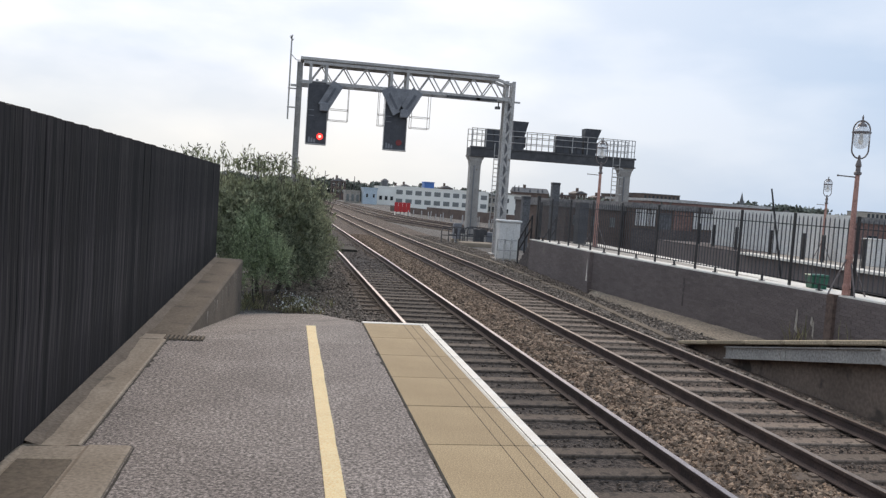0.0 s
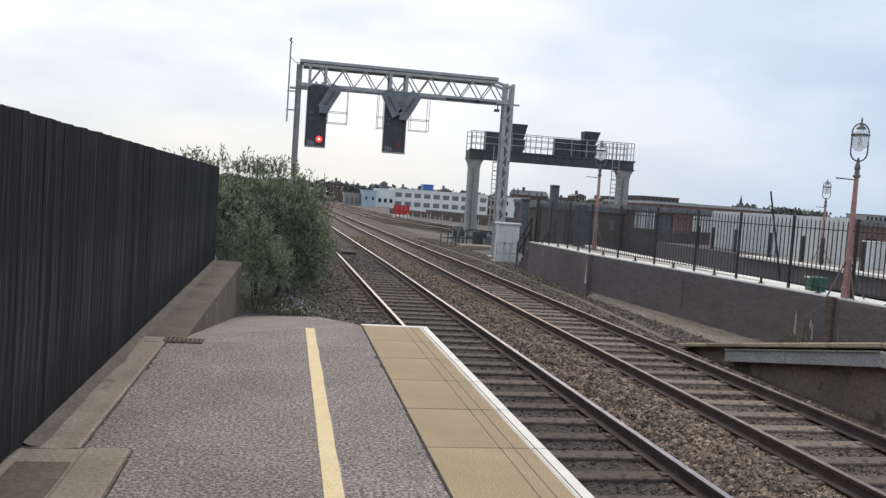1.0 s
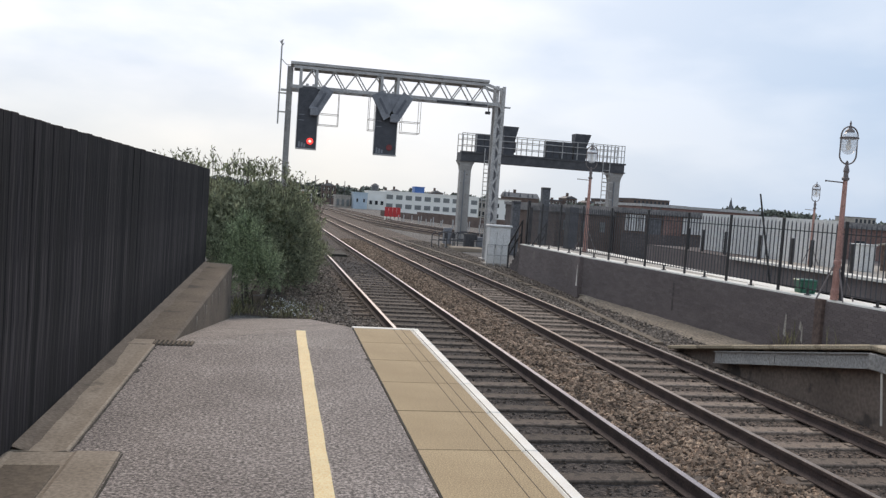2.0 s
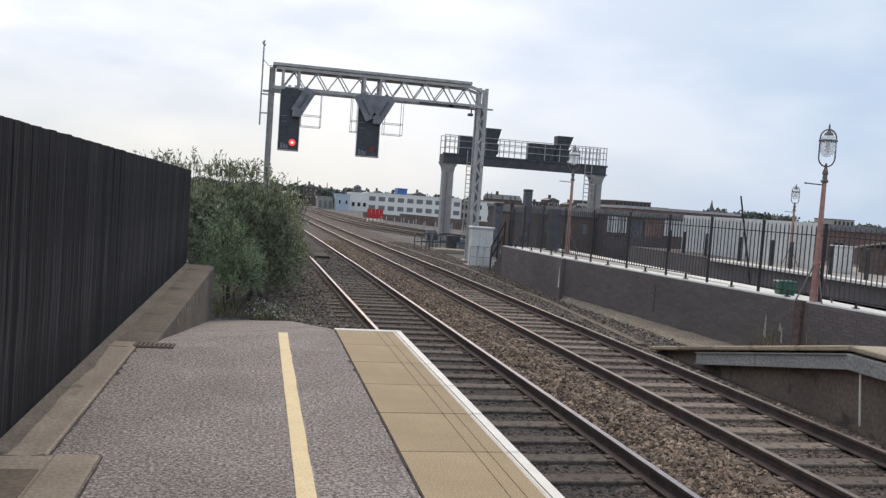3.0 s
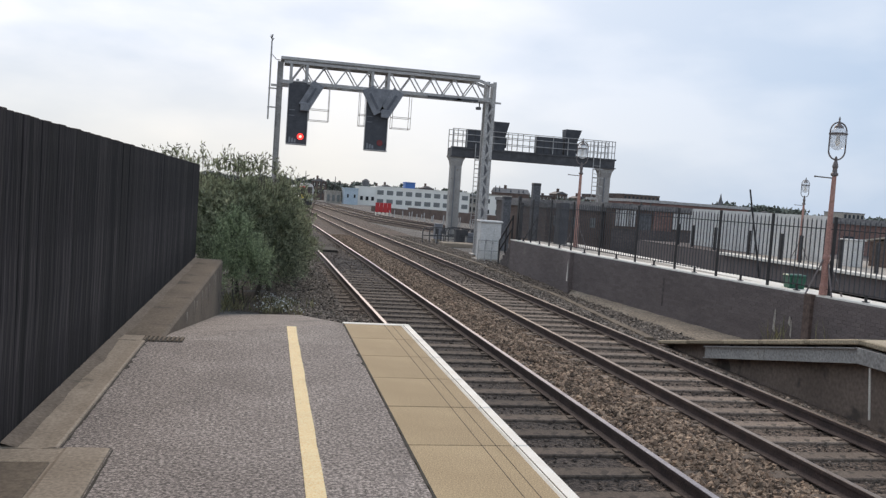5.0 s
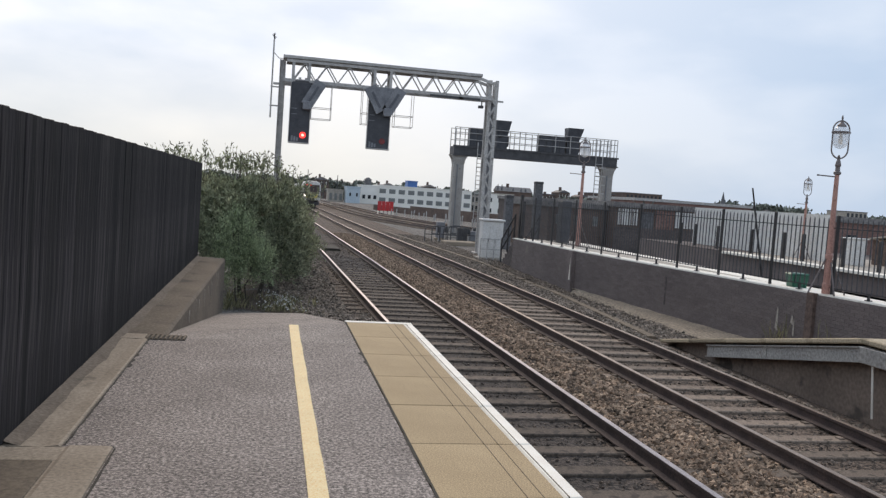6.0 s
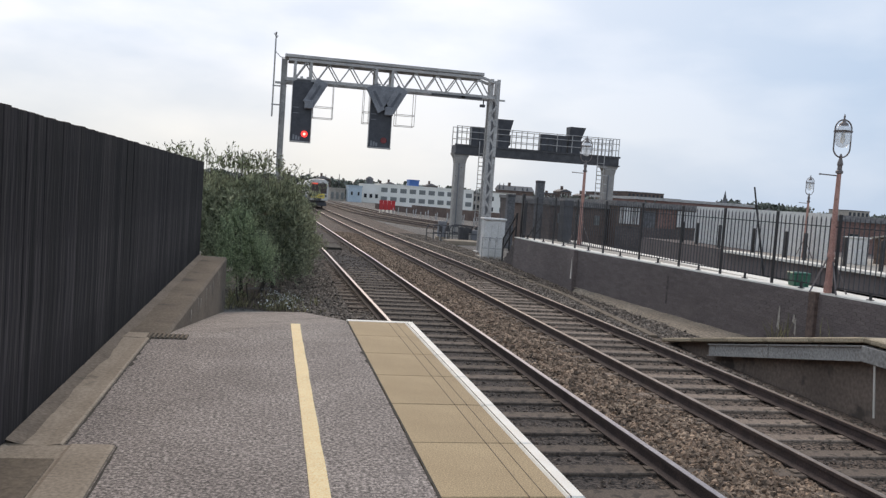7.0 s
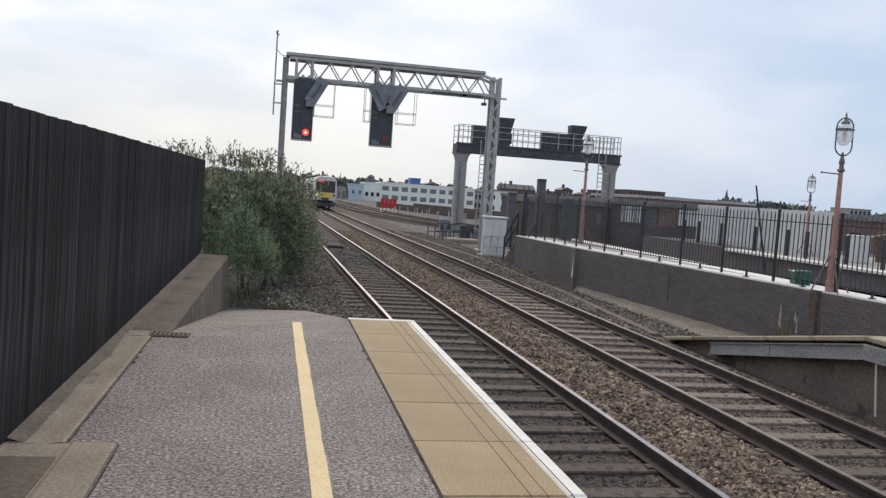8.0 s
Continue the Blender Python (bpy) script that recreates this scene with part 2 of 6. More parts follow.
    "globe_glass": material("globe_glass", (0.8, 0.82, 0.84), (0.86, 0.88, 0.9), 3.0, 0.12, bump=0, clear=0.6),
    "brown_brick": material("brown_brick", (0.105, 0.07092, 0.05766), (0.168, 0.1182, 0.09765), 0.8, 0.9, bump=0.3, fine=12.0),
    "red_brick": material("red_brick", (0.20, 0.115, 0.095), (0.28, 0.17, 0.145), 0.8, 0.9, bump=0.3, fine=12.0),
    "white_render": material("white_render", (0.86, 0.825, 0.75), (0.92, 0.885, 0.815), 0.4, 0.85, bump=0.1, fine=6.0),
    "roofing": material("roofing", (0.16, 0.15, 0.145), (0.24, 0.225, 0.215), 0.6, 0.85, bump=0.2, fine=9.0),
    # dark glass greyed, with the haze before distant windows in its colour
    "soft_pane": material("soft_pane", (0.15, 0.155, 0.15), (0.24, 0.245, 0.235), 0.5, 0.3, bump=0),
    # lightened so that far roofs carry the haze in their colour
    "slate": material("slate", (0.085, 0.085, 0.09), (0.14, 0.14, 0.145), 0.8, 0.7, bump=0.2, fine=9.0),
    # saturation cut to suggest haze over the shed, on top of its pale blue
    "pale_blue": material("pale_blue", (0.42, 0.51, 0.57), (0.5, 0.58, 0.63), 0.5, 0.6, bump=0.1),
    "blue_sheet": material("blue_sheet", (0.04, 0.12, 0.33), (0.06, 0.16, 0.4), 0.5, 0.5, bump=0.1),
    "red_plastic": material("red_plastic", (0.5, 0.03, 0.035), (0.6, 0.05, 0.05), 2.0, 0.5, bump=0.05),
    "dark_pane": material("dark_pane", (0.02, 0.022, 0.025), (0.04, 0.043, 0.047), 1.0, 0.12, bump=0),
    # paler than real foliage: distance haze is mixed into the leaf colour
    "hazed_leaf": material("hazed_leaf", (0.13, 0.145, 0.12), (0.19, 0.205, 0.165), 0.1, 0.8, bump=0, fine=1.0, island=0.4),
    "train_white": material("train_white", (0.56, 0.54, 0.51), (0.64, 0.62, 0.59), 0.7, 0.35, bump=0.03, spots=((0.5, 0.48, 0.45), 2.0, 0.66)),
    "cab_glass": material("cab_glass", (0.055, 0.036, 0.036), (0.075, 0.05, 0.048), 1.0, 0.45, bump=0),
    "train_yellow": material("train_yellow", (0.72, 0.55, 0.10), (0.8, 0.62, 0.14), 1.0, 0.4, bump=0.03),
    "sign_red": material("sign_red", (0.5, 0.05, 0.02), (0.5, 0.05, 0.02), 1.0, 0.5, bump=0, emit=((1.0, 0.12, 0.08), 0.5)),
    "headlight": material("headlight", (0.9, 0.9, 0.85), (0.9, 0.9, 0.85), 1.0, 0.3, bump=0, emit=((1.0, 0.95, 0.85), 2.5)),
}


# ---- building blocks ----
def box(bm, x0, x1, y0, y1, z0, z1, bevel=0.0, m=None):
    """A box; a bevel softens its edges."""
    v = [bm.verts.new(p) for p in ((x0, y0, z0), (x1, y0, z0), (x1, y1, z0), (x0, y1, z0), (x0, y0, z1), (x1, y0, z1), (x1, y1, z1), (x0, y1, z1))]
    if m is not None:
        for a in v:
            a.co = m @ a.co
    fs = [bm.faces.new([v[i] for i in q]) for q in ((0, 3, 2, 1), (4, 5, 6, 7), (0, 1, 5, 4), (1, 2, 6, 5), (2, 3, 7, 6), (3, 0, 4, 7))]
    if bevel:
        es = list({e for f in fs for e in f.edges})
        bmesh.ops.bevel(bm, geom=es, offset=bevel, segments=1, affect="EDGES")
    return bm


def rod(bm, a, b, r, r2=None, n=8, caps=True):
    """A round bar from a to b, tapering from r to r2."""
    a, b = Vector(a), Vector(b)
    r2 = r if r2 is None else r2
    w = (b - a).normalized()
    u = w.orthogonal().normalized()
    v = w.cross(u)
    rings = []
    for p, q in ((a, r), (b, r2)):
        rings.append([bm.verts.new(p + (u * math.cos(6.28319 * i / n) + v * math.sin(6.28319 * i / n)) * q) for i in range(n)])
    for i in range(n):
        bm.faces.new((rings[0][i], rings[0][(i + 1) % n], rings[1][(i + 1) % n], rings[1][i]))
    if caps:
        bm.faces.new(rings[0][::-1])
        bm.faces.new(rings[1])
    return bm


def bar(bm, a, b, w, h, up=(0, 0, 1)):
    """A square-sectioned bar from a to b."""
    a, b, up = Vector(a), Vector(b), Vector(up)
    d = (b - a).normalized()
    s = d.cross(up)
    s = s.normalized() if s.length > 1e-4 else d.orthogonal().normalized()
    t = s.cross(d)
    vs = [[bm.verts.new(p + s * w / 2 * i + t * h / 2 * j) for i, j in ((-1, -1), (1, -1), (1, 1), (-1, 1))] for p in (a, b)]
    for i in range(4):
        bm.faces.new((vs[0][i], vs[0][(i + 1) % 4], vs[1][(i + 1) % 4], vs[1][i]))
    bm.faces.new(vs[0][::-1])
    bm.faces.new(vs[1])
    return bm


def prism(bm, outline, a, b, m=None):
    """Sweeps an outline of (u, w) points from a to b along the y axis: u is x, w is z."""
    r = [[bm.verts.new((u, y, w)) for u, w in outline] for y in (a, b)]
    if m is not None:
        for q in r:
            for v in q:
                v.co = m @ v.co
    n = len(outline)
    for i in range(n):
        bm.faces.new((r[0][i], r[0][(i + 1) % n], r[1][(i + 1) % n], r[1][i]))
    bm.faces.new(r[0][::-1])
    bm.faces.new(r[1])
    return bm


def lathe(bm, profile, x, y, z=0.0, n=16):
    """Turns (radius, height) pairs about an upright axis."""
    rings = [[bm.verts.new((x + r * math.cos(6.28319 * i / n), y + r * math.sin(6.28319 * i / n), z + h)) for i in range(n)] for r, h in profile]
    for p, q in zip(rings, rings[1:]):
        for i in range(n):
            bm.faces.new((p[i], p[(i + 1) % n], q[(i + 1) % n], q[i]))
    bm.faces.new(rings[0][::-1])
    bm.faces.new(rings[-1])
    return bm


def finish(bm, name, mats):
    bmesh.ops.recalc_face_normals(bm, faces=bm.faces)
    me = bpy.data.meshes.new(name)
    bm.to_mesh(me)
    bm.free()
    for k in (mats if isinstance(mats, (list, tuple)) else [mats]):
        me.materials.append(M[k])
    return me


def part(name, bm, mat, parent, label=""):
    ob = new(name, finish(bm, name, mat))
    ob.parent = parent
    return tagged(ob, label=label)


def shared(name, me, parent, m=None):
    """One more piece on a mesh that others use too."""
    ob = new(name, me)
    ob.parent = parent
    if m is not None:
        ob.matrix_basis = m
    return ob


def thing(name, label, category, group="", at=(0, 0, 0), rz=0.0):
    ob = new(name)
    ob.empty_display_size = 0.2
    ob.matrix_basis = pose(*at, 0, 0, rz)
    return tagged(ob, label=label, category=category, group=group)


def solid(name, bm, mat, label, category="", group="", kind=""):
    return tagged(new(name, finish(bm, name, mat)), label=label, category=category, group=group, kind=kind)


def B():
    return bmesh.new()


# ---- levels and lines ----
def fall(y):
    """The line falls gently away from the station."""
    return -0.006 * max(0.0, min(y, 400.0) - 30.0)


RAIL, SLEEPER, GROUND = -0.906, -1.065, -1.09


def line_one(y):
    y = min(y, 105.0)
    return 3.27 - 0.0189 * y + 8.4e-5 * y * y - 8.9e-5 * max(0.0, y - 40.0) ** 2


def line_two(y):
    y = min(y, 105.0)
    return 6.346 - 0.0151 * y + 1.13e-4 * y * y - 8.9e-5 * max(0.0, y - 40.0) ** 2


def line_three(y):
    """A line that leaves for the further platforms."""
    return 10.2 + 0.0021 * max(0.0, 110.0 - y) ** 2


# ---- ground ----
def build_ground():
    bm = B()
    xs = [-4000, -600, -60, -14, -6, -3, -1.5, 0, 1.5, 8, 9, 14, 30, 60, 75, 160, 700, 4000]
    ys = [-400, -30, 0, 10, 16, 18, 20, 24, 28, 30, 32, 36, 60, 100, 150, 200, 260, 330, 420, 600, 1200, 5000]

    def z(x, y):
        e = GROUND + fall(y)
        if x < -6:
            e -= 6.0 * min(1.0, (-6 - x) / 8.0)
        if x > 30:
            e -= 6.0 * min(1.0, (x - 30) / 45.0)
        if y > 330:
            e = min(e, GROUND + fall(330) - (y - 330) * 0.02) if y < 601 else -9.0
        return max(e, -9.0) if y < 600 else -9.0
    vs = [[bm.verts.new((x, y, z(x, y) - (0.55 if 1 < x <= 14 and y < 31 else 0.14 if 1 < x < 10 else 0.03))) for x in xs] for y in ys]
    for a, b in zip(vs, vs[1:]):
        for i in range(len(xs) - 1):
            bm.faces.new((a[i], a[i + 1], b[i + 1], b[i]))
    return solid("ground", bm, "earth", "dusty brown railway ground falling away to the town", "ground", kind="structure")


build_ground()


# ---- the platform in front ----
FENCE_X, KERB_X, EDGE_X, CREST = -1.36, -1.05, 1.67, 8.4


def platform_level(x, y):
    """Level as far as a crest that slants across, then a ramp."""
    c = CREST + 1.3 * (x + 1.05) / 2.0
    return min(0.0, -0.125 * (y - c))


def build_platform():
    root = thing("platform_floor", "grey tarmac station platform with a ramped end", "platform")
    root["kind"] = "structure"
    bm = B()
    # level part
    box(bm, -1.33, 0.885, -14.0, CREST - 0.1, GROUND - 0.1, 0.0)
    part("tarmac", bm, "tarmac", root)
    bm = B()
    # ramped end, in rows
    rows = []
    for y in [CREST - 0.1, 9.0, 9.4, 9.8, 10.4, 11.4, 12.6, 14.0, 15.4, 16.6]:
        if y <= 9.8:
            right = 0.885
        elif y <= 14.5:
            right = 0.885 - (y - 9.8) / 4.7 * 0.33
        else:
            right = 0.555 - (y - 14.5) / 2.1 * 1.2
        left = -1.33
        r = []
        for i in range(7):
            x = left + (right - left) * i / 6
            r.append((x, y, platform_level(x, y)))
        rows.append(r)
    top = [[bm.verts.new(p) for p in r] for r in rows]
    low = [[bm.verts.new((p[0], p[1], GROUND - 0.1)) for p in r] for r in rows]
    for a, b, c, d in zip(top, top[1:], low, low[1:]):
        for i in range(6):
            bm.faces.new((a[i], a[i + 1], b[i + 1], b[i]))
        bm.faces.new((a[6], c[6], d[6], b[6]))
    bm.faces.new([*top[-1], *low[-1][::-1]])
    part("ramp", bm, "dusty_tarmac", root, "dusty pale tarmac ramp")
    # wall under the coping
    bm = B()
    box(bm, 0.885, 1.52, -14.0, 9.7, GROUND - 0.1, -0.075)
    part("platform_wall", bm, "blue_brick", root, "dark brick platform wall")
    # line
    bm = B()
    n = 40
    rnd = random.Random(3)
    vs = []
    for i in range(n + 1):
        y = -4.0 + (9.3 + 4.0) * i / n
        j = rnd.uniform(-0.003, 0.003)
        vs.append((bm.verts.new((0.252 + j, y, 0.004)), bm.verts.new((0.352 + rnd.uniform(-0.003, 0.003), y, 0.004)), bm.verts.new((0.352, y, -0.01)), bm.verts.new((0.252, y, -0.01))))
    for a, b in zip(vs, vs[1:]):
        bm.faces.new((a[0], a[1], b[1], b[0]))
        bm.faces.new((a[1], a[2], b[2], b[1]))
        bm.faces.new((a[3], a[0], b[0], b[3]))
    bm.faces.new(vs[0])
    bm.faces.new(vs[-1][::-1])
    part("safety_line", bm, "yellow_paint", root, "worn yellow painted safety line")
    # coping slabs with a painted nose
    rnd = random.Random(5)
    bm = B()
    box(bm, 0.897, 1.56, 0.005, 0.925, -0.07, 0.0, 0.006)
    slab = finish(bm, "coping_slab", "coping")
    bm = B()
    box(bm, 1.562, EDGE_X, 0.002, 0.928, -0.075, 0.002, 0.012)
    nose = finish(bm, "painted_nose", "white_paint")
    bm = B()
    box(bm, 1.36, 1.364, 0.006, 0.924, -0.01, 0.0022)
    box(bm, 1.45, 1.454, 0.006, 0.924, -0.01, 0.0022)
    groove = finish(bm, "scored_line", "stained_concrete")
    bm = B()
    box(bm, 1.584, 1.590, 0.006, 0.924, -0.01, 0.0044)
    seam = finish(bm, "worn_seam", "stained_concrete")
    y = 9.66 - 0.93
    for i in range(15):
        s = shared("coping_slab", slab, root, pose(0, y - 0.93 * i, rnd.uniform(-0.003, 0.003)))
        shared("painted_nose", nose, s)
        shared("scored_line", groove, s)
        shared("worn_seam", seam, s)
    bm = B()
    box(bm, 0.89, EDGE_X, 9.664, 9.76, -0.075, 0.004, 0.01)
    part("painted_end", bm, "white_paint", root, "white painted platform end")
    # dirt-filled joint beside the slabs
    bm = B()
    rnd = random.Random(6)
    vs = []
    for i in range(140):
        y, w = -4.0 + 13.66 * i / 139, rnd.uniform(0.006, 0.02) + 0.03 * (rnd.random() > 0.95)
        vs.append([bm.verts.new(p) for p in ((0.9 - w, y, 0.003), (0.903, y, 0.003), (0.903, y, -0.02), (0.9 - w, y, -0.02))])
    for a, b in zip(vs, vs[1:]):
        for i in range(3):
            bm.faces.new((a[i], a[i + 1], b[i + 1], b[i]))
    part("joint", bm, "dirt", root, "ragged dirt-filled joint")
    return root


build_platform()


def build_kerb():
    root = thing("kerb_wall", "weathered concrete kerb and wall carrying the fence", "wall")
    root["kind"] = "structure"
    # shallow fillet between fence and tarmac
    bm = B()
    prism(bm, [(-1.5, -0.3), (KERB_X, -0.3), (KERB_X, 0.010), (-1.065, 0.016), (-1.15, 0.006), (-1.24, 0.010), (-1.5, 0.012)], 4.86, 8.14)
    part("gutter", bm, "concrete", root, "cracked concrete gutter")
    # rough fillet against the fence foot, its dark colour standing in for shade there
    rnd = random.Random(44)
    bm = B()
    vs = []
    for i in range(60):
        y = 4.87 + 12.1 * i / 59
        w = 0.1 + rnd.uniform(-0.008, 0.008) + 0.012 * math.sin(i * 0.7)
        vs.append([bm.verts.new(p) for p in ((-1.345 + w, y, 0.009), (-1.345 + w * 0.55, y, 0.016 + rnd.uniform(-0.003, 0.003)), (-1.345, y, 0.034), (-1.345, y, -0.02))])
    for a, b in zip(vs, vs[1:]):
        for i in range(3):
            bm.faces.new((a[i], a[i + 1], b[i + 1], b[i]))
    part("fillet", bm, "gutter_moss", root, "mortar fillet at the fence foot, coloured dark for the fence's shade")
    bm = B()
    prism(bm, [(-1.5, -0.3), (-0.78, -0.3), (-0.78, 0.012), (-0.80, 0.016), (-1.0, 0.018), (-1.02, 0.01), (-1.32, 0.006), (-1.34, 0.012), (-1.5, 0.018)], -6.0, 4.855)
    part("gutter_apron", bm, "concrete", root, "stained concrete apron")
    bm = B()
    box(bm, -1.3, -1.03, 2.0, 4.6, -0.05, 0.02, 0.004)
    part("patch", bm, "stained_concrete", root, "brown dirt-stained concrete panel")
    # dirt gathered along the edges
    rnd = random.Random(4)
    for (ax, ay), (bx, by), n in (((KERB_X + 0.006, 4.9), (KERB_X + 0.006, 8.2), 60), ((-1.03, 4.868), (-0.775, 4.868), 10), ((-0.772, 4.85), (-0.772, 1.5), 30)):
        bm = B()
        vs = []
        for i in range(n + 1):
            t = i / n
            x, y, w = ax + (bx - ax) * t, ay + (by - ay) * t, rnd.uniform(0.004, 0.014) + 0.02 * (rnd.random() > 0.93)
            dx, dy = (w, 0) if abs(bx - ax) < 0.1 else (0, w)
            vs.append([bm.verts.new(p) for p in ((x, y, 0.004), (x + dx, y + dy, 0.004), (x + dx, y + dy, -0.01), (x, y, -0.01))])
        for a, b in zip(vs, vs[1:]):
            for i in range(3):
                bm.faces.new((a[i], a[i + 1], b[i + 1], b[i]))
        part("dirt_line", bm, "dirt", root, "dark dirt and moss in the joint")
    # retaining wall, level on top while the platform ramps down; slightly splayed
    bm = B()
    a = [(-1.6, GROUND), (-0.915, GROUND), (-0.915, -0.02), (-0.94, 0.008), (-1.6, 0.014)]
    b = [(-1.6, GROUND), (-0.83, GROUND), (-0.83, -0.03), (-0.86, 0.0), (-1.6, 0.012)]
    va = [bm.verts.new((x, CREST, z)) for x, z in a]
    vb = [bm.verts.new((x, 17.05, z)) for x, z in b]
    for i in range(5):
        bm.faces.new((va[i], va[(i + 1) % 5], vb[(i + 1) % 5], vb[i]))
    bm.faces.new(va[::-1])
    bm.faces.new(vb)
    bmesh.ops.subdivide_edges(bm, edges=bm.edges[:], cuts=3)
    part("retaining_wall", bm, "old_concrete", root, "stained concrete retaining wall with a flat top")
    rnd = random.Random(71)
    for i in range(9):
        y = 10.6 + 0.68 * i + rnd.uniform(-0.2, 0.2)
        x = -0.915 + 0.085 * (y - CREST) / 8.65 + 0.003
        z1 = rnd.uniform(-0.12, -0.05)
        z0, w = z1 - rnd.uniform(0.15, 0.4), rnd.uniform(0.02, 0.05)
        bm = B()
        v = [bm.verts.new(p) for p in ((x, y - w, z1), (x, y + w, z1), (x, y + w * 0.3, z0), (x - 0.012, y, z1))]
        for q in ((0, 1, 2), (0, 2, 3), (1, 3, 2), (0, 3, 1)):
            bm.faces.new([v[k] for k in q])
        part("lime_streak", bm, "pale_concrete", root, "pale lime streak")
    # drain
    d = thing("drain_grating", "rusty black iron drain grating set in the platform", "grating")
    bm = B()
    box(bm, -1.08, -0.72, 8.15, 8.39, -0.03, 0.006)
    part("trough", bm, "dirt", d)
    bm = B()
    box(bm, 0, 0.018, 8.17, 8.37, -0.005, 0.016)
    me = finish(bm, "slot_bar", "stained_concrete")
    for i in range(9):
        shared("slot_bar", me, d, pose(-1.07 + i * 0.041, 0, 0))
    bm = B()
    box(bm, -1.55, -1.082, 8.145, CREST - 0.005, -0.2, 0.013, 0.004)
    part("gutter_end", bm, "concrete", root)


build_kerb()


def build_timber_fence():
    root = thing("timber_fence", "tall black-stained close-boarded timber fence beside the platform", "fence")
    rnd = random.Random(11)
    meshes = []
    for k in range(4):
        bm = B()
        w = 0.092
        box(bm, -0.012, 0.010, 0.0, w, 0.0, 1.79, 0.004)
        for v in bm.verts:
            v.co.x += 0.004 * math.sin(v.co.z * (1.3 + k)) + 0.012 * (v.co.y / w - 0.5)
        meshes.append(finish(bm, "board", "black_timber"))
    y = -5.0
    i = 0
    while y < 16.95:
        m = pose(FENCE_X + rnd.uniform(-0.005, 0.005), y, 0.018 + rnd.uniform(-0.004, 0.004), rnd.uniform(-0.1, 0.1), rnd.uniform(-0.2, 0.2), rnd.uniform(-2.5, 2.5))
        shared("board", meshes[i % 4], root, m)
        y += 0.1 + rnd.uniform(-0.002, 0.006)
        i += 1
    bm = B()
    box(bm, FENCE_X - 0.09, FENCE_X - 0.02, -5.0, 16.98, 0.35, 0.44)
    part("rail", bm, "black_timber", root)
    bm = B()
    box(bm, FENCE_X - 0.09, FENCE_X - 0.02, -5.0, 16.98, 1.45, 1.54)
    part("rail", bm, "black_timber", root)
    bm = B()
    box(bm, FENCE_X - 0.035, FENCE_X - 0.02, -5.0, 16.98, 0.03, 1.76)
    part("backing", bm, "black_timber", root)
    bm = B()
    box(bm, -0.05, 0.05, -0.05, 0.05, 0, 1.8, 0.005)
    me = finish(bm, "post", "black_timber")
    for k in range(9):
        shared("post", me, root, pose(FENCE_X - 0.14, -5 + k * 2.73, 0.02))


build_timber_fence()


# ---- the track bed and its lines ----
def bed_level(x, y):
    """Ballast: low between the rails, heaped between the lines, sloping away outside."""
    a, b = abs(x - line_one(y)), abs(x - line_two(y))
    d = min(a, b)
    z = SLEEPER - 0.035
    if x < line_one(y):
        if a > 1.3:
            z -= min(0.015, (a - 1.3) * 0.02)
    elif x > line_two(y):
        if b > 1.4:
            near = min(1.0, max(0.0, (34.0 - y) / 7.0))
            z -= min(0.015, (b - 1.4) * 0.02) + near * min(0.24, (b - 1.4) * 0.125)
    elif d > 1.0:
        z += 0.05 * min(1.0, (d - 1.0) / 0.35)
    return z + fall(y)


def build_bed():
    bm = B()
    ys = [-8 + 0.5 * i for i in range(90)] + [37 + 2 * i for i in range(20)] + [80, 90, 100, 120, 140, 170, 200, 240, 290, 340]
    n = 42
    vs = []
    for y in ys:
        x0, x1 = (1.5 if y < 9.7 else 0.4 if y < 18 else -0.6), (11.8 if y < 33 else 9.6)
        vs.append([bm.verts.new((x0 + (x1 - x0) * i / n, y, bed_level(x0 + (x1 - x0) * i / n, y) + 0.025 * noise.noise((i * 0.9, y * 1.7, 3)))) for i in range(n + 1)])
    for a, b in zip(vs, vs[1:]):
        for i in range(n):
            f = bm.faces.new((a[i], a[i + 1], b[i + 1], b[i]))
            m = f.calc_center_median()
            f.material_index = 1 if abs(m.x - line_one(m.y)) < 0.66 else 0
    solid("ballast_bed", bm, ["ballast", "oily_ballast"], "brown stone ballast bed under the railway lines", "ballast", kind="structure")


build_bed()


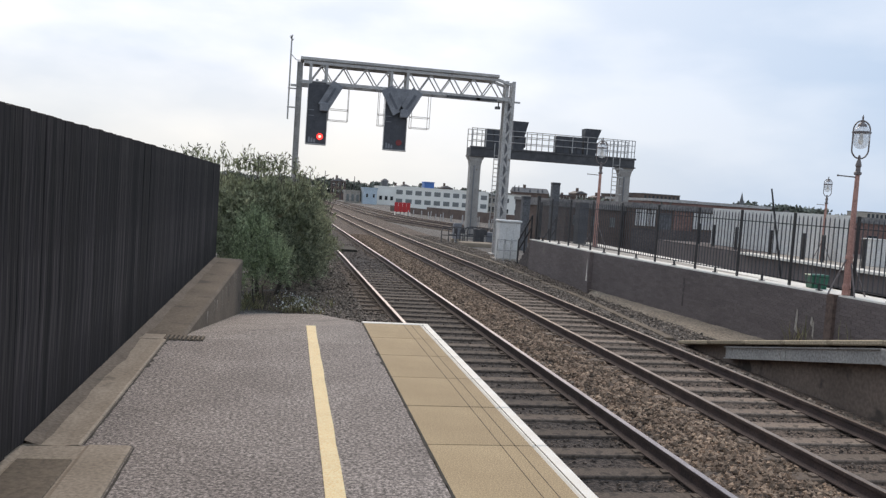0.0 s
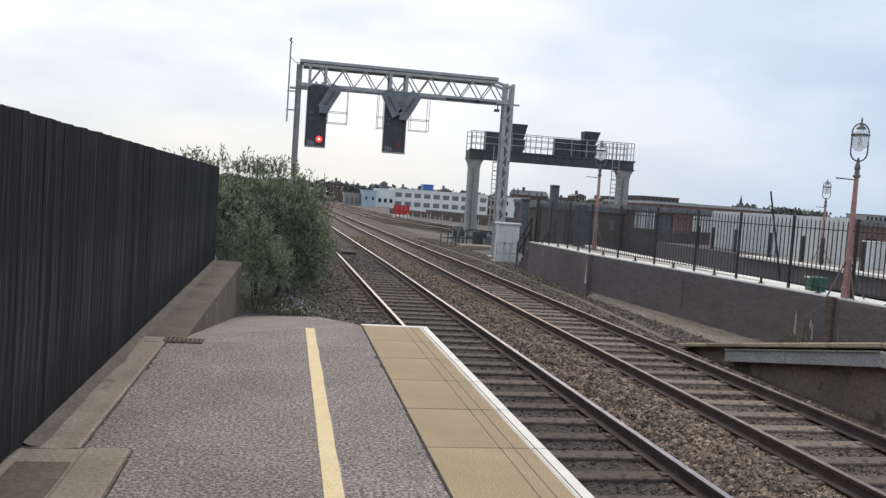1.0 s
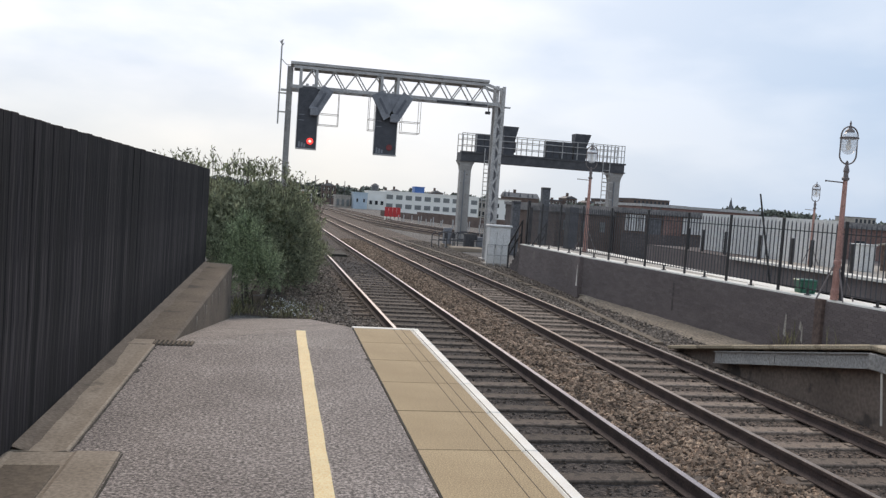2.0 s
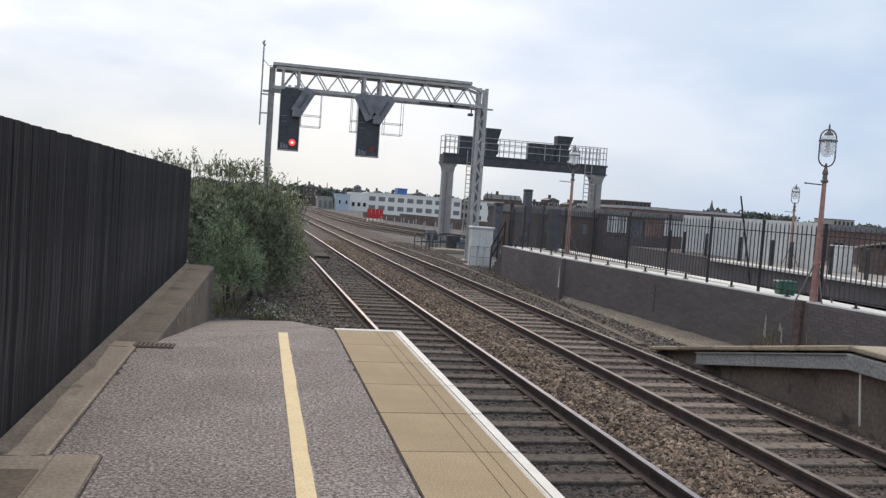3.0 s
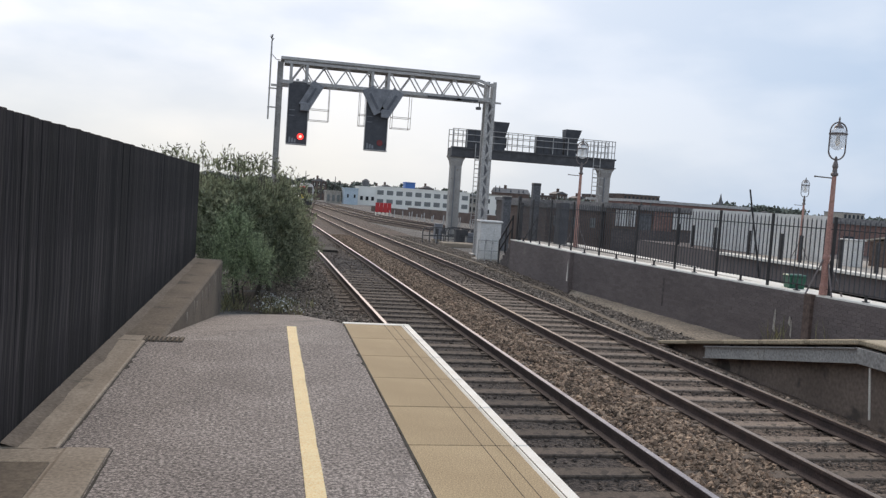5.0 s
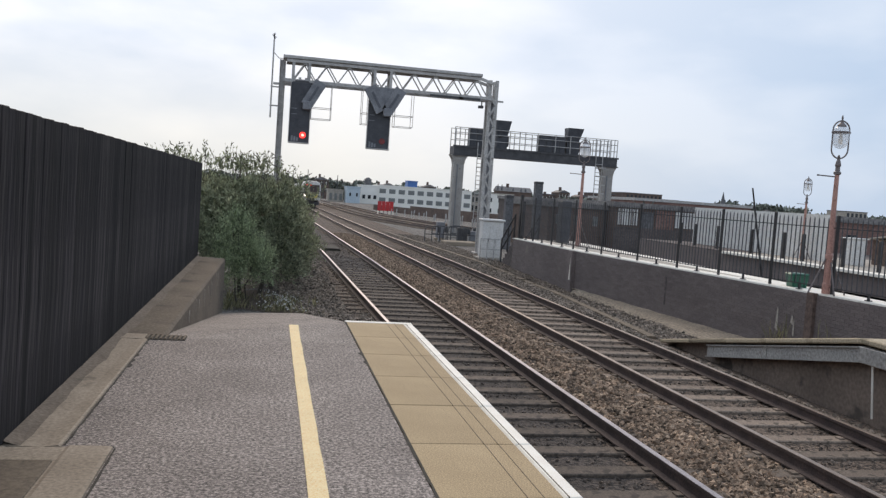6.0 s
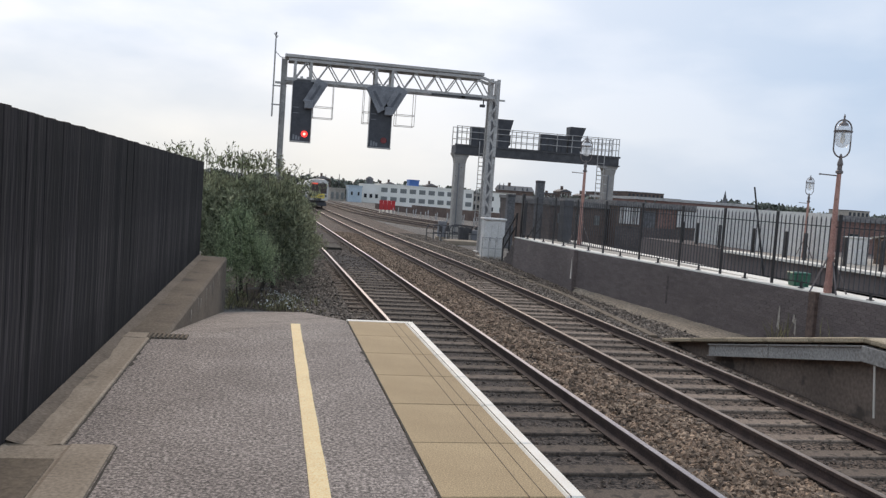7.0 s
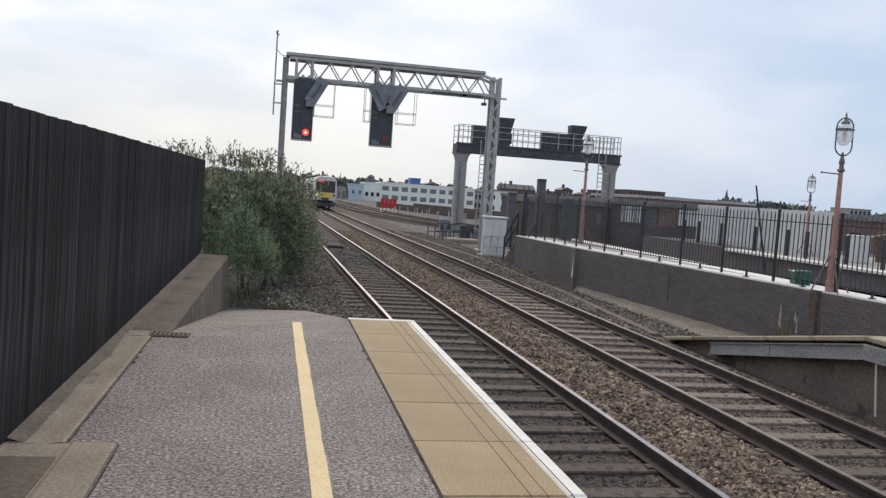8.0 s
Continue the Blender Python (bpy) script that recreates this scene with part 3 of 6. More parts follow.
def scatter(name, count, seed, mat, label, place, size):
    """Loose angular stones as one heap."""
    rs = np.random.RandomState(seed)
    base = np.array([(1, 0, 0), (-1, 0, 0), (0, 1, 0), (0, -1, 0), (0, 0, 1), (0, 0, -1)], float)
    tri = np.array([(0, 2, 4), (2, 1, 4), (1, 3, 4), (3, 0, 4), (2, 0, 5), (1, 2, 5), (3, 1, 5), (0, 3, 5)])
    p = place(rs, count)
    n = len(p)
    s = rs.uniform(size[0], size[1], (n, 1, 1)) * rs.uniform(0.6, 1.3, (n, 6, 1)) * np.array([1.0, 1.0, 0.75])
    v = base[None] * s
    q = rs.uniform(0, 6.283, (n, 3))
    ca, sa, cb, sb = np.cos(q[:, 0]), np.sin(q[:, 0]), np.cos(q[:, 1]), np.sin(q[:, 1])
    x, y, z = v[..., 0], v[..., 1], v[..., 2]
    x, y = x * ca[:, None] - y * sa[:, None], x * sa[:, None] + y * ca[:, None]
    y, z = y * cb[:, None] - z * sb[:, None], y * sb[:, None] + z * cb[:, None]
    v = np.stack([x, y, z], -1) + p[:, None, :]
    f = tri[None] + (np.arange(n) * 6)[:, None, None]
    me = bpy.data.meshes.new(name)
    me.from_pydata(v.reshape(-1, 3).tolist(), [], f.reshape(-1, 3).tolist())
    me.materials.append(M[mat])
    return tagged(new(name, me), label=label, category="ballast", kind="stuff")


def stones_between(rs, n):
    y = 1.5 + 50 * rs.rand(n) ** 1.9
    x0, x1 = line_one_v(y) + 0.85, line_two_v(y) - 0.85
    x = x0 + (x1 - x0) * rs.rand(n)
    return np.stack([x, y, bed_v(x, y) + 0.012], -1)


def stones_in(rs, n):
    y = 1.5 + 40 * rs.rand(n) ** 1.8
    c = np.where(rs.rand(n) < 0.5, line_one_v(y), line_two_v(y))
    x = c + rs.uniform(-1.35, 1.35, n)
    return np.stack([x, y, bed_v(x, y) + 0.006], -1)


def stones_outside(rs, n):
    y = 8 + 48 * rs.rand(n) ** 1.3
    side = rs.rand(n) < 0.45
    xl = np.where(y < 18, 0.8, 0.3) + 1.4 * rs.rand(n)
    xr = line_two_v(y) + 0.9 + (9.75 - line_two_v(y) - 0.9) * rs.rand(n)
    x = np.where(side, xl, xr)
    k = ~(side & (y < 10.2)) & ~(side & (x < 1.0) & (y < 16)) & ~(~side & (x > 7.6) & (y < 16.5))
    x, y = x[k], y[k]
    return np.stack([x, y, bed_v(x, y) + 0.008], -1)


def line_one_v(y):
    return 3.27 - 0.0189 * y + 8.4e-5 * y * y


def line_two_v(y):
    return 6.346 - 0.0151 * y + 1.13e-4 * y * y


def bed_v(x, y):
    return np.array([bed_level(a, b) for a, b in zip(x, y)])


scatter("ballast_stones", 30000, 1, "ballast_stone", "heaped brown ballast stones between the two lines", stones_between, (0.02, 0.048))
scatter("track_stones", 16000, 2, "grey_stone", "dark oily ballast stones between the rails", stones_in, (0.014, 0.032))
scatter("verge_stones", 44000, 3, "verge_stone", "grey ballast stones along the outer verges", stones_outside, (0.024, 0.055))

RAIL_SECTION = [(-0.07, -0.158), (0.07, -0.158), (0.07, -0.145), (0.012, -0.125), (0.010, -0.05), (0.034, -0.038), (0.034, -0.004), (-0.034, -0.004), (-0.034, -0.038), (-0.010, -0.05), (-0.012, -0.125), (-0.07, -0.145)]


def sweep(bm, section, centre, offset, ys):
    rings = []
    for y in ys:
        rings.append([bm.verts.new((centre(y) + offset + u, y, RAIL + fall(y) + w)) for u, w in section])
    n = len(section)
    for a, b in zip(rings, rings[1:]):
        for i in range(n):
            bm.faces.new((a[i], a[(i + 1) % n], b[(i + 1) % n], b[i]))
    bm.faces.new(rings[0][::-1])
    bm.faces.new(rings[-1])


def build_line(centre, label, head, start, end, near, seed, tie="sleeper", pitch=0.65):
    root = thing("railway_track", label, "railway track", "railway tracks")
    ys = [start + (end - start) * i / 70 for i in range(71)]
    for s in (-0.7525, 0.7525):
        bm = B()
        sweep(bm, RAIL_SECTION, centre, s, ys)
        r = part("rail", bm, "rail_rust", root, "rust-brown steel rail with a worn top")
        bm = B()
        sweep(bm, [(-0.033, -0.003), (0.033, -0.003), (0.030, 0.001), (-0.030, 0.001)], centre, s, ys)
        part("rail_head", bm, head, r, "polished steel running surface")
    rnd = random.Random(seed)
    bm = B()
    box(bm, -1.25, 1.25, -0.125, 0.125, -0.15, 0.0, 0.012)
    for s in (-0.7525, 0.7525):
        box(bm, s - 0.15, s - 0.075, -0.05, 0.05, 0.0, 0.018, 0.004)
        box(bm, s + 0.075, s + 0.15, -0.05, 0.05, 0.0, 0.018, 0.004)
    me = finish(bm, "sleeper", tie)
    far = B()
    y, k = near, 0
    while y < min(end, 190):
        # further out they lie deeper in the ballast
        sunk = min(0.045, max(0.0, y - 18.0) * 0.0035)
        if k < 125:
            shared("sleeper", me, root, pose(centre(y) + rnd.uniform(-0.02, 0.02), y + rnd.uniform(-0.02, 0.02), SLEEPER + fall(y) - sunk + rnd.uniform(-0.008, 0.004), 0, 0, rnd.uniform(-0.5, 0.5)))
        else:
            box(far, centre(y) - 1.25, centre(y) + 1.25, y - 0.12, y + 0.12, SLEEPER + fall(y) - 0.1, SLEEPER + fall(y) - sunk)
        y += pitch
        k += 1
    tagged(part("far_sleepers", far, tie, root), kind="stuff")
    return root


build_line(line_one, "railway line with bright rails and oily concrete sleepers", "rail_head", -8, 260, -7.876, 1, "dark_sleeper", 0.678)
build_line(line_two, "railway line with duller rails on pale concrete sleepers", "dull_rail_head", -8, 330, -7.34, 2, pitch=0.652)
build_line(line_three, "further rusty line curving off to other platforms", "dull_rail_head", 42, 300, 42.0, 3)
build_line(lambda y: line_three(y) + 3.6 + 0.0008 * max(0.0, 110 - y) ** 2, "outer rusty line curving off to other platforms", "dull_rail_head", 50, 300, 50.0, 4)


def build_track_plate():
    """A low oily plate lying between the rails."""
    z = SLEEPER + fall(37)
    t = thing("track_plate", "low oily black plate lying between the rails", "track plate")
    bm = B()
    prism(bm, [(2.16, z - 0.03), (2.96, z - 0.03), (2.9, z + 0.07), (2.22, z + 0.07)], 36.1, 38.1)
    part("plate", bm, "dirt", t)


build_track_plate()


# ---- signal gantry over the two lines ----
def build_lattice_gantry():
    Y, D = 40.0, 0.45
    root = thing("signal_gantry", "grey lattice steel signal gantry spanning both lines", "gantry")
    g = GROUND + fall(40) - 0.05
    # left post: a rolled section
    bm = B()
    box(bm, 0.0, 0.025, Y - 0.14, Y + 0.14, g, 7.15)
    box(bm, 0.245, 0.27, Y - 0.14, Y + 0.14, g, 7.15)
    box(bm, 0.025, 0.245, Y - 0.012, Y + 0.012, g, 7.15)
    box(bm, -0.15, 0.42, Y - 0.3, Y + 0.3, g, g + 0.08)
    part("post", bm, "galvanised", root)
    # right post: four angles laced together
    bm = B()
    for x in (9.83, 10.15):
        for y in (Y - 0.24, Y + 0.24):
            box(bm, x - 0.075, x + 0.075, y - 0.05, y + 0.05, g, 7.1)
    part("post", bm, "galvanised", root, "laced steel box post")
    bm = B()
    z, k = g + 0.1, 0
    while z < 6.0:
        for y in (Y - 0.24, Y + 0.24):
            a, b = (9.84, 10.14) if k % 2 else (10.14, 9.84)
            bar(bm, (a, y - 0.05, z), (b, y - 0.05, z + 0.5), 0.09, 0.02, (0, 1, 0))
        z += 0.5
        k += 1
    part("lacing", bm, "galvanised", root)["kind"] = "stuff"
    bm = B()
    box(bm, 9.88, 10.1, Y - 0.02, Y + 0.02, g, 6.1)
    part("web", bm, "signal_grey", root, "grey web plate inside the laced post")
    bm = B()
    box(bm, 9.6, 10.38, Y - 0.4, Y + 0.4, g, g + 0.1)
    part("base_plate", bm, "galvanised", root)
    # chords
    for y in (Y - D, Y + D):
        bm = B()
        bar(bm, (0.2, y, 6.2), (9.9, y, 6.2), 0.13, 0.15)
        part("bottom_chord", bm, "galvanised", root)
        bm = B()
        bar(bm, (0.3, y, 7.08), (9.35, y, 7.08), 0.11, 0.12)
        bar(bm, (9.35, y, 7.08), (9.95, y, 6.9), 0.11, 0.12)
        part("top_chord", bm, "galvanised", root)
        n = 9
        for i in range(n):
            x0, x1 = 0.62 + (9.65 - 0.62) * i / n, 0.62 + (9.65 - 0.62) * (i + 1) / n
            m = (x0 + x1) / 2
            bm = B()
            bar(bm, (x0, y, 6.26), (m, y, 7.03), 0.05, 0.05, (0, 1, 0))
            bar(bm, (m, y, 7.03), (x1, y, 6.26), 0.05, 0.05, (0, 1, 0))
            part("diagonal", bm, "galvanised", root)
        for x in (0.62, 1.33, 4.3, 5.05):
            bm = B()
            bar(bm, (x, y, 6.2), (x, y, 7.1), 0.12, 0.1, (0, 1, 0))
            part("upright", bm, "galvanised", root)
    bm = B()
    box(bm, 0.14, 9.35, Y - 0.5, Y + 0.5, 7.17, 7.21)
    box(bm, 0.14, 9.35, Y - 0.54, Y - 0.5, 7.19, 7.31)
    box(bm, 0.14, 9.35, Y + 0.5, Y + 0.54, 7.19, 7.31)
    part("walkway", bm, "galvanised", root, "grey steel walkway along the top")
    bm = B()
    for i in range(14):
        x = 0.5 + i * 0.7
        bar(bm, (x, Y - D, 6.2), (x + 0.35, Y + D, 6.2), 0.05, 0.05)
    part("bracing", bm, "galvanised", root)
    for x, L in ((0.62, 1.4), (4.07, 1.2), (6.9, 1.6), (8.3, 1.0)):
        bm = B()
        box(bm, x, x + L, Y - D - 0.1, Y - D - 0.07, 6.06, 6.16)
        part("cable_tray", bm, "dark_steel", root)
    bm = B()
    bar(bm, (9.95, Y - 0.1, 6.15), (10.55, Y - 0.1, 6.15), 0.06, 0.08)
    part("bracket", bm, "galvanised", root)
    bm = B()
    bar(bm, (-0.25, Y, 6.05), (0.6, Y, 6.05), 0.08, 0.1)
    part("bracket", bm, "galvanised", root)
    bm = B()
    rod(bm, (9.45, Y - 0.3, 6.1), (9.45, Y - 0.3, 5.85), 0.03)
    box(bm, 9.3, 9.52, Y - 0.4, Y - 0.2, 5.74, 5.86)
    part("junction_box", bm, "dark_steel", root)
    # ladder mast beside the left post
    bm = B()
    rod(bm, (-0.31, Y, 4.5), (-0.31, Y, 8.0), 0.035)
    rod(bm, (-0.31, Y, 7.45), (-0.05, Y, 7.2), 0.018)
    rod(bm, (-0.05, Y, 7.2), (0.2, Y, 7.2), 0.018)
    for z in (5.9, 5.05):
        bar(bm, (-0.36, Y, z), (0.28, Y, z), 0.05, 0.06)
    part("mast", bm, "galvanised", root, "thin aerial mast")
    bm = B()
    rod(bm, (-0.31, Y, 8.0), (-0.31, Y, 8.3), 0.018)
    for k in range(6):
        a = 1.047 * k
        rod(bm, (-0.31, Y, 8.0 + 0.03 * k), (-0.31 + 0.1 * math.cos(a), Y + 0.1 * math.sin(a), 8.14 + 0.03 * k), 0.012)
    part("anemometer", bm, "dark_steel", root)
    return root


build_lattice_gantry()


def build_signal(x, w, arms, lit, cages):
    """A signal head hung below the gantry, facing the platform."""
    Y, z0, z1 = 39.35, 3.44, 6.12
    root = thing("railway_signal", "tall black colour-light signal hung under the gantry, " + ("showing red" if lit else "unlit"), "signal", "signals on the lattice gantry")
    bm = B()
    box(bm, x, x + w, Y, Y + 0.03, z0, z1, 0.01)
    part("backboard", bm, "signal_black", root)
    for a, b in ((x - 0.03, z1), (x + w, z1 - 1.0)):
        bm = B()
        box(bm, a, a + 0.03, Y - 0.05, Y + 0.08, z0, b)
        part("edge_strip", bm, "galvanised", root, "pale edge strip")
    bm = B()
    box(bm, x + 0.15, x + w - 0.1, Y + 0.03, Y + 0.3, z0 + 0.1, z1 + 0.1, 0.02)
    part("case", bm, "dark_steel", root)
    bm = B()
    box(bm, x + 0.3, x + 0.42, Y + 0.05, Y + 0.2, z1 - 0.1, 6.35)
    box(bm, x + w - 0.3, x + w - 0.18, Y + 0.05, Y + 0.2, z1 - 0.1, 6.35)
    part("hanger", bm, "galvanised", root)["kind"] = "stuff"
    bm = B()
    box(bm, x - 0.02, x + w + 0.02, Y - 0.28, Y + 0.1, z0 - 0.05, z0)
    part("foot_plate", bm, "galvanised", root)
    cx = x + w * 0.70
    z = z0 + 0.34
    bm = B()
    rod(bm, (cx, Y, z), (cx, Y - 0.03, z), 0.14, 0.14, 20)
    lens = part("lens", bm, "red_light" if lit else "red_lens", root, "glowing red lamp" if lit else "dark red lens")
    if lit:
        bm = B()
        rod(bm, (cx, Y - 0.031, z), (cx, Y - 0.04, z), 0.06, 0.06, 20)
        part("lamp_core", bm, "red_core", lens)
    # number plates and small fittings, no lettering
    for z in (z0 + 1.25, z0 + 1.5):
        bm = B()
        box(bm, x + 0.05, x + 0.3, Y - 0.012, Y, z, z + 0.03)
        part("step", bm, "signal_grey", root)
    bm = B()
    for k in range(3):
        box(bm, x + 0.1 + 0.12 * k, x + 0.18 + 0.12 * k, Y - 0.012, Y, z0 + 0.06, z0 + 0.3 - 0.04 * k)
    part("plate", bm, "signal_grey", root, "small pale plate with dark bars")
    # slanted route indicators
    for side in arms:
        bx = x + w - 0.1 if side > 0 else x + w * 0.5 + 0.02
        tx = bx + side * 0.53
        bm = B()
        d = Vector((tx - bx, 0, 1.0)).normalized()
        s = Vector((d.z, 0, -d.x))
        a, b = Vector((bx, 0, 5.25)), Vector((tx, 0, 6.2))
        for y0, y1, h, c in ((Y - 0.2, Y - 0.02, 0.27, 0.0),):
            pts = [a + s * h - d * 0.12, b + s * h, b - s * h, a - s * h - d * 0.15]
            f0 = [bm.verts.new((p.x, y0, p.z)) for p in pts]
            f1 = [bm.verts.new((p.x, y1, p.z)) for p in pts]
            bm.faces.new(f0)
            bm.faces.new(f1[::-1])
            for k in range(4):
                bm.faces.new((f0[k], f1[k], f1[(k + 1) % 4], f0[(k + 1) % 4]))
        arm = part("route_indicator", bm, "signal_grey", root, "grey slanted box for route lights")
        bm = B()
        a2, b2 = a + d * 0.05, b - d * 0.25
        bar(bm, (a2.x, Y - 0.205, a2.z), (b2.x, Y - 0.205, b2.z), 0.11, 0.03, (0, 1, 0))
        part("light_slot", bm, "indicator_face", arm)
    if len(arms) == 2:
        bm = B()
        c = x + w * 0.5 + 0.02
        o = [(c - 0.5, 6.22), (c + 0.85, 6.22), (c + 0.5, 5.75), (c + 0.2, 5.35), (c, 5.4)]
        f0 = [bm.verts.new((u, Y - 0.12, v)) for u, v in o]
        f1 = [bm.verts.new((u, Y - 0.03, v)) for u, v in o]
        bm.faces.new(f0)
        bm.faces.new(f1[::-1])
        for k in range(5):
            bm.faces.new((f0[k], f1[k], f1[(k + 1) % 5], f0[(k + 1) % 5]))
        part("indicator_plate", bm, "signal_grey", root, "grey plate between the slanted indicators")
    # joint box
    bm = B()
    box(bm, x + w - 0.34, x + w + 0.05, Y - 0.24, Y - 0.01, 4.92, 5.3, 0.03)
    part("pivot_box", bm, "signal_grey", root)
    # thin access cages
    for c0, c1, zb in cages:
        bm = B()
        for xx in (c0, c1):
            for yy in (Y, Y + 0.7):
                rod(bm, (xx, yy, zb), (xx, yy, 6.15), 0.013, n=6)
        for z in (zb, zb + 0.5):
            rod(bm, (c0, Y, z), (c1, Y, z), 0.013, n=6)
            rod(bm, (c0, Y + 0.7, z), (c1, Y + 0.7, z), 0.013, n=6)
            rod(bm, (c0, Y, z), (c0, Y + 0.7, z), 0.013, n=6)
            rod(bm, (c1, Y, z), (c1, Y + 0.7, z), 0.013, n=6)
        part("access_cage", bm, "galvanised", root, "thin grey tubular cage")["kind"] = "stuff"


build_signal(0.56, 0.88, (1,), True, ((1.5, 2.39, 4.57),))
build_signal(4.08, 1.0, (-1, 1), False, ((3.79, 4.08, 4.52), (5.3, 6.15, 4.53)))


# ---- second gantry, seen from behind ----
def build_deck_gantry():
    Y = 58.0
    g = GROUND + fall(58) - 0.1
    root = thing("deck_gantry", "heavy plated signal gantry with a railed deck", "gantry")
    for x in (12.42, 23.32):
        bm = B()
        prof = [(0.36, g), (0.36, 3.7), (0.42, 4.05), (0.62, 4.38)]
        rings = [[bm.verts.new((x + sx * r, Y + sy * min(r, 0.42), z)) for sx, sy in ((-1, -1), (1, -1), (1, 1), (-1, 1))] for r, z in prof]
        for a, b in zip(rings, rings[1:]):
            for i in range(4):
                bm.faces.new((a[i], a[(i + 1) % 4], b[(i + 1) % 4], b[i]))
        bm.faces.new(rings[-1])
        leg = part("leg", bm, "beam_grey", root, "grey plated leg")
        bm = B()
        box(bm, x - 0.13, x - 0.07, Y - 0.44, Y - 0.37, g, 3.7)
        part("rib", bm, "signal_grey", leg)
        bm = B()
        box(bm, x - 0.6, x + 0.6, Y - 0.6, Y + 0.6, g - 0.05, g + 0.12, 0.02)
        part("base", bm, "pale_concrete", root)
    bm = B()
    box(bm, 11.98, 23.86, Y - 0.5, Y - 0.42, 4.36, 4.96)
    box(bm, 11.98, 23.86, Y + 0.9, Y + 0.98, 4.36, 4.96)
    box(bm, 11.98, 12.06, Y - 0.42, Y + 0.9, 4.36, 4.96)
    box(bm, 23.78, 23.86, Y - 0.42, Y + 0.9, 4.36, 4.96)
    part("girder", bm, "dark_steel", root)
    bm = B()
    box(bm, 12.06, 23.78, Y - 0.42, Y + 0.9, 4.84, 4.9)
    part("deck", bm, "dark_steel", root)
    bm = B()
    box(bm, 11.9, 23.94, Y - 0.56, Y - 0.5, 4.9, 5.02)
    box(bm, 11.9, 23.94, Y - 0.56, Y - 0.5, 4.32, 4.40)
    part("flange", bm, "dark_steel", root)
    for yy in (Y - 0.45, Y + 0.92):
        for z in (5.45, 5.9, 6.25):
            bm = B()
            rod(bm, (12.0, yy, z), (23.82, yy, z), 0.024, n=6)
            part("handrail", bm, "galvanised", root)
    bm = B()
    rod(bm, (0, 0, 4.95), (0, 0, 6.27), 0.03, n=6)
    me = finish(bm, "stanchion", "galvanised")
    for yy in (Y - 0.45, Y + 0.92):
        for x in (12.0, 12.35, 13.0, 14.2, 15.9, 16.6, 17.0, 17.9, 19.2, 20.3, 21.3, 22.2, 22.5, 22.8, 23.1, 23.35, 23.6, 23.82):
            shared("stanchion", me, root, pose(x, yy, 0))
    for x0, x1 in ((13.6, 14.0), (22.2, 22.7)):
        lad = thing("ladder", "galvanised caged ladder up to the gantry deck", "ladder", "gantry ladders")
        for x in (x0, x1):
            bm = B()
            bar(bm, (x, Y - 0.75, g), (x, Y - 0.65, 5.3), 0.05, 0.03)
            part("stile", bm, "galvanised", lad)
        bm = B()
        rod(bm, (x0, Y - 0.7, 0), (x1, Y - 0.7, 0), 0.018, n=6)
        me = finish(bm, "rung", "galvanised")
        for i in range(20):
            shared("rung", me, lad, pose(0, 0, g + 0.3 + 0.29 * i))
        for i in range(5):
            bm = B()
            z = 1.8 + 0.6 * i
            pts = [(x0, Y - 0.7), (x0 - 0.12, Y - 1.1), ((x0 + x1) / 2, Y - 1.4), (x1 + 0.12, Y - 1.1), (x1, Y - 0.7)]
            for p, q in zip(pts, pts[1:]):
                bar(bm, (*p, z), (*q, z), 0.02, 0.05)
            part("safety_hoop", bm, "galvanised", lad)

    def cabinet(x0, x1, z1, label):
        t = thing("signal_case", label, "signal case", "equipment on the gantry deck")
        bm = B()
        box(bm, x0, x1, Y - 0.3, Y + 0.3, 4.9, z1, 0.03)
        part("case", bm, "dark_steel", t)
        bm = B()
        n = max(1, round((x1 - x0) / 0.55))
        for i in range(n):
            w = (x1 - x0) / n
            box(bm, x0 + w * i + 0.05, x0 + w * (i + 1) - 0.05, Y - 0.33, Y - 0.3, 5.05, z1 - 0.12, 0.01)
        part("door", bm, "signal_black", t)

    def funnel(x0, x1, t0, t1, zb, z1):
        t = thing("signal_hood", "black signal head with a flared hood, seen from behind", "signal", "signals on the deck gantry")
        bm = B()
        rings = [[bm.verts.new(p) for p in ((a, Y - c, z), (b, Y - c, z), (b, Y + c, z), (a, Y + c, z))] for a, b, c, z in ((x0, x1, 0.3, 4.9), (x0, x1, 0.3, zb), (t0, t1, 0.45, z1))]
        for a, b in zip(rings, rings[1:]):
            for i in range(4):
                bm.faces.new((a[i], a[(i + 1) % 4], b[(i + 1) % 4], b[i]))
        bm.faces.new(rings[-1])
        bm.faces.new(rings[0][::-1])
        part("hood", bm, "signal_black", t)
        bm = B()
        box(bm, x1, x1 + 0.14, Y - 0.2, Y + 0.1, 5.2, 5.9, 0.02)
        part("side_case", bm, "dark_steel", t)
        bm = B()
        rod(bm, (x0 + 0.15, Y - 0.32, zb - 0.1), (x0 + 0.3, Y - 0.32, zb - 0.1), 0.09, n=10)
        part("fitting", bm, "dark_steel", t)

    cabinet(13.05, 14.05, 6.3, "dark grey equipment case on the gantry deck")
    funnel(14.98, 15.75, 14.85, 15.95, 5.95, 6.95)
    cabinet(18.05, 20.0, 6.2, "long dark grey equipment case on the gantry deck")
    funnel(20.1, 21.0, 20.1, 21.25, 6.0, 6.85)


build_deck_gantry()


# ---- the opposite platform and the brick wall ----
def wall_x(y):
    """Face of the brick wall along the line."""
    return 9.75 + (26.6 - y) * 0.134 if y < 26.6 else 9.75 - (y - 26.6) * 0.049


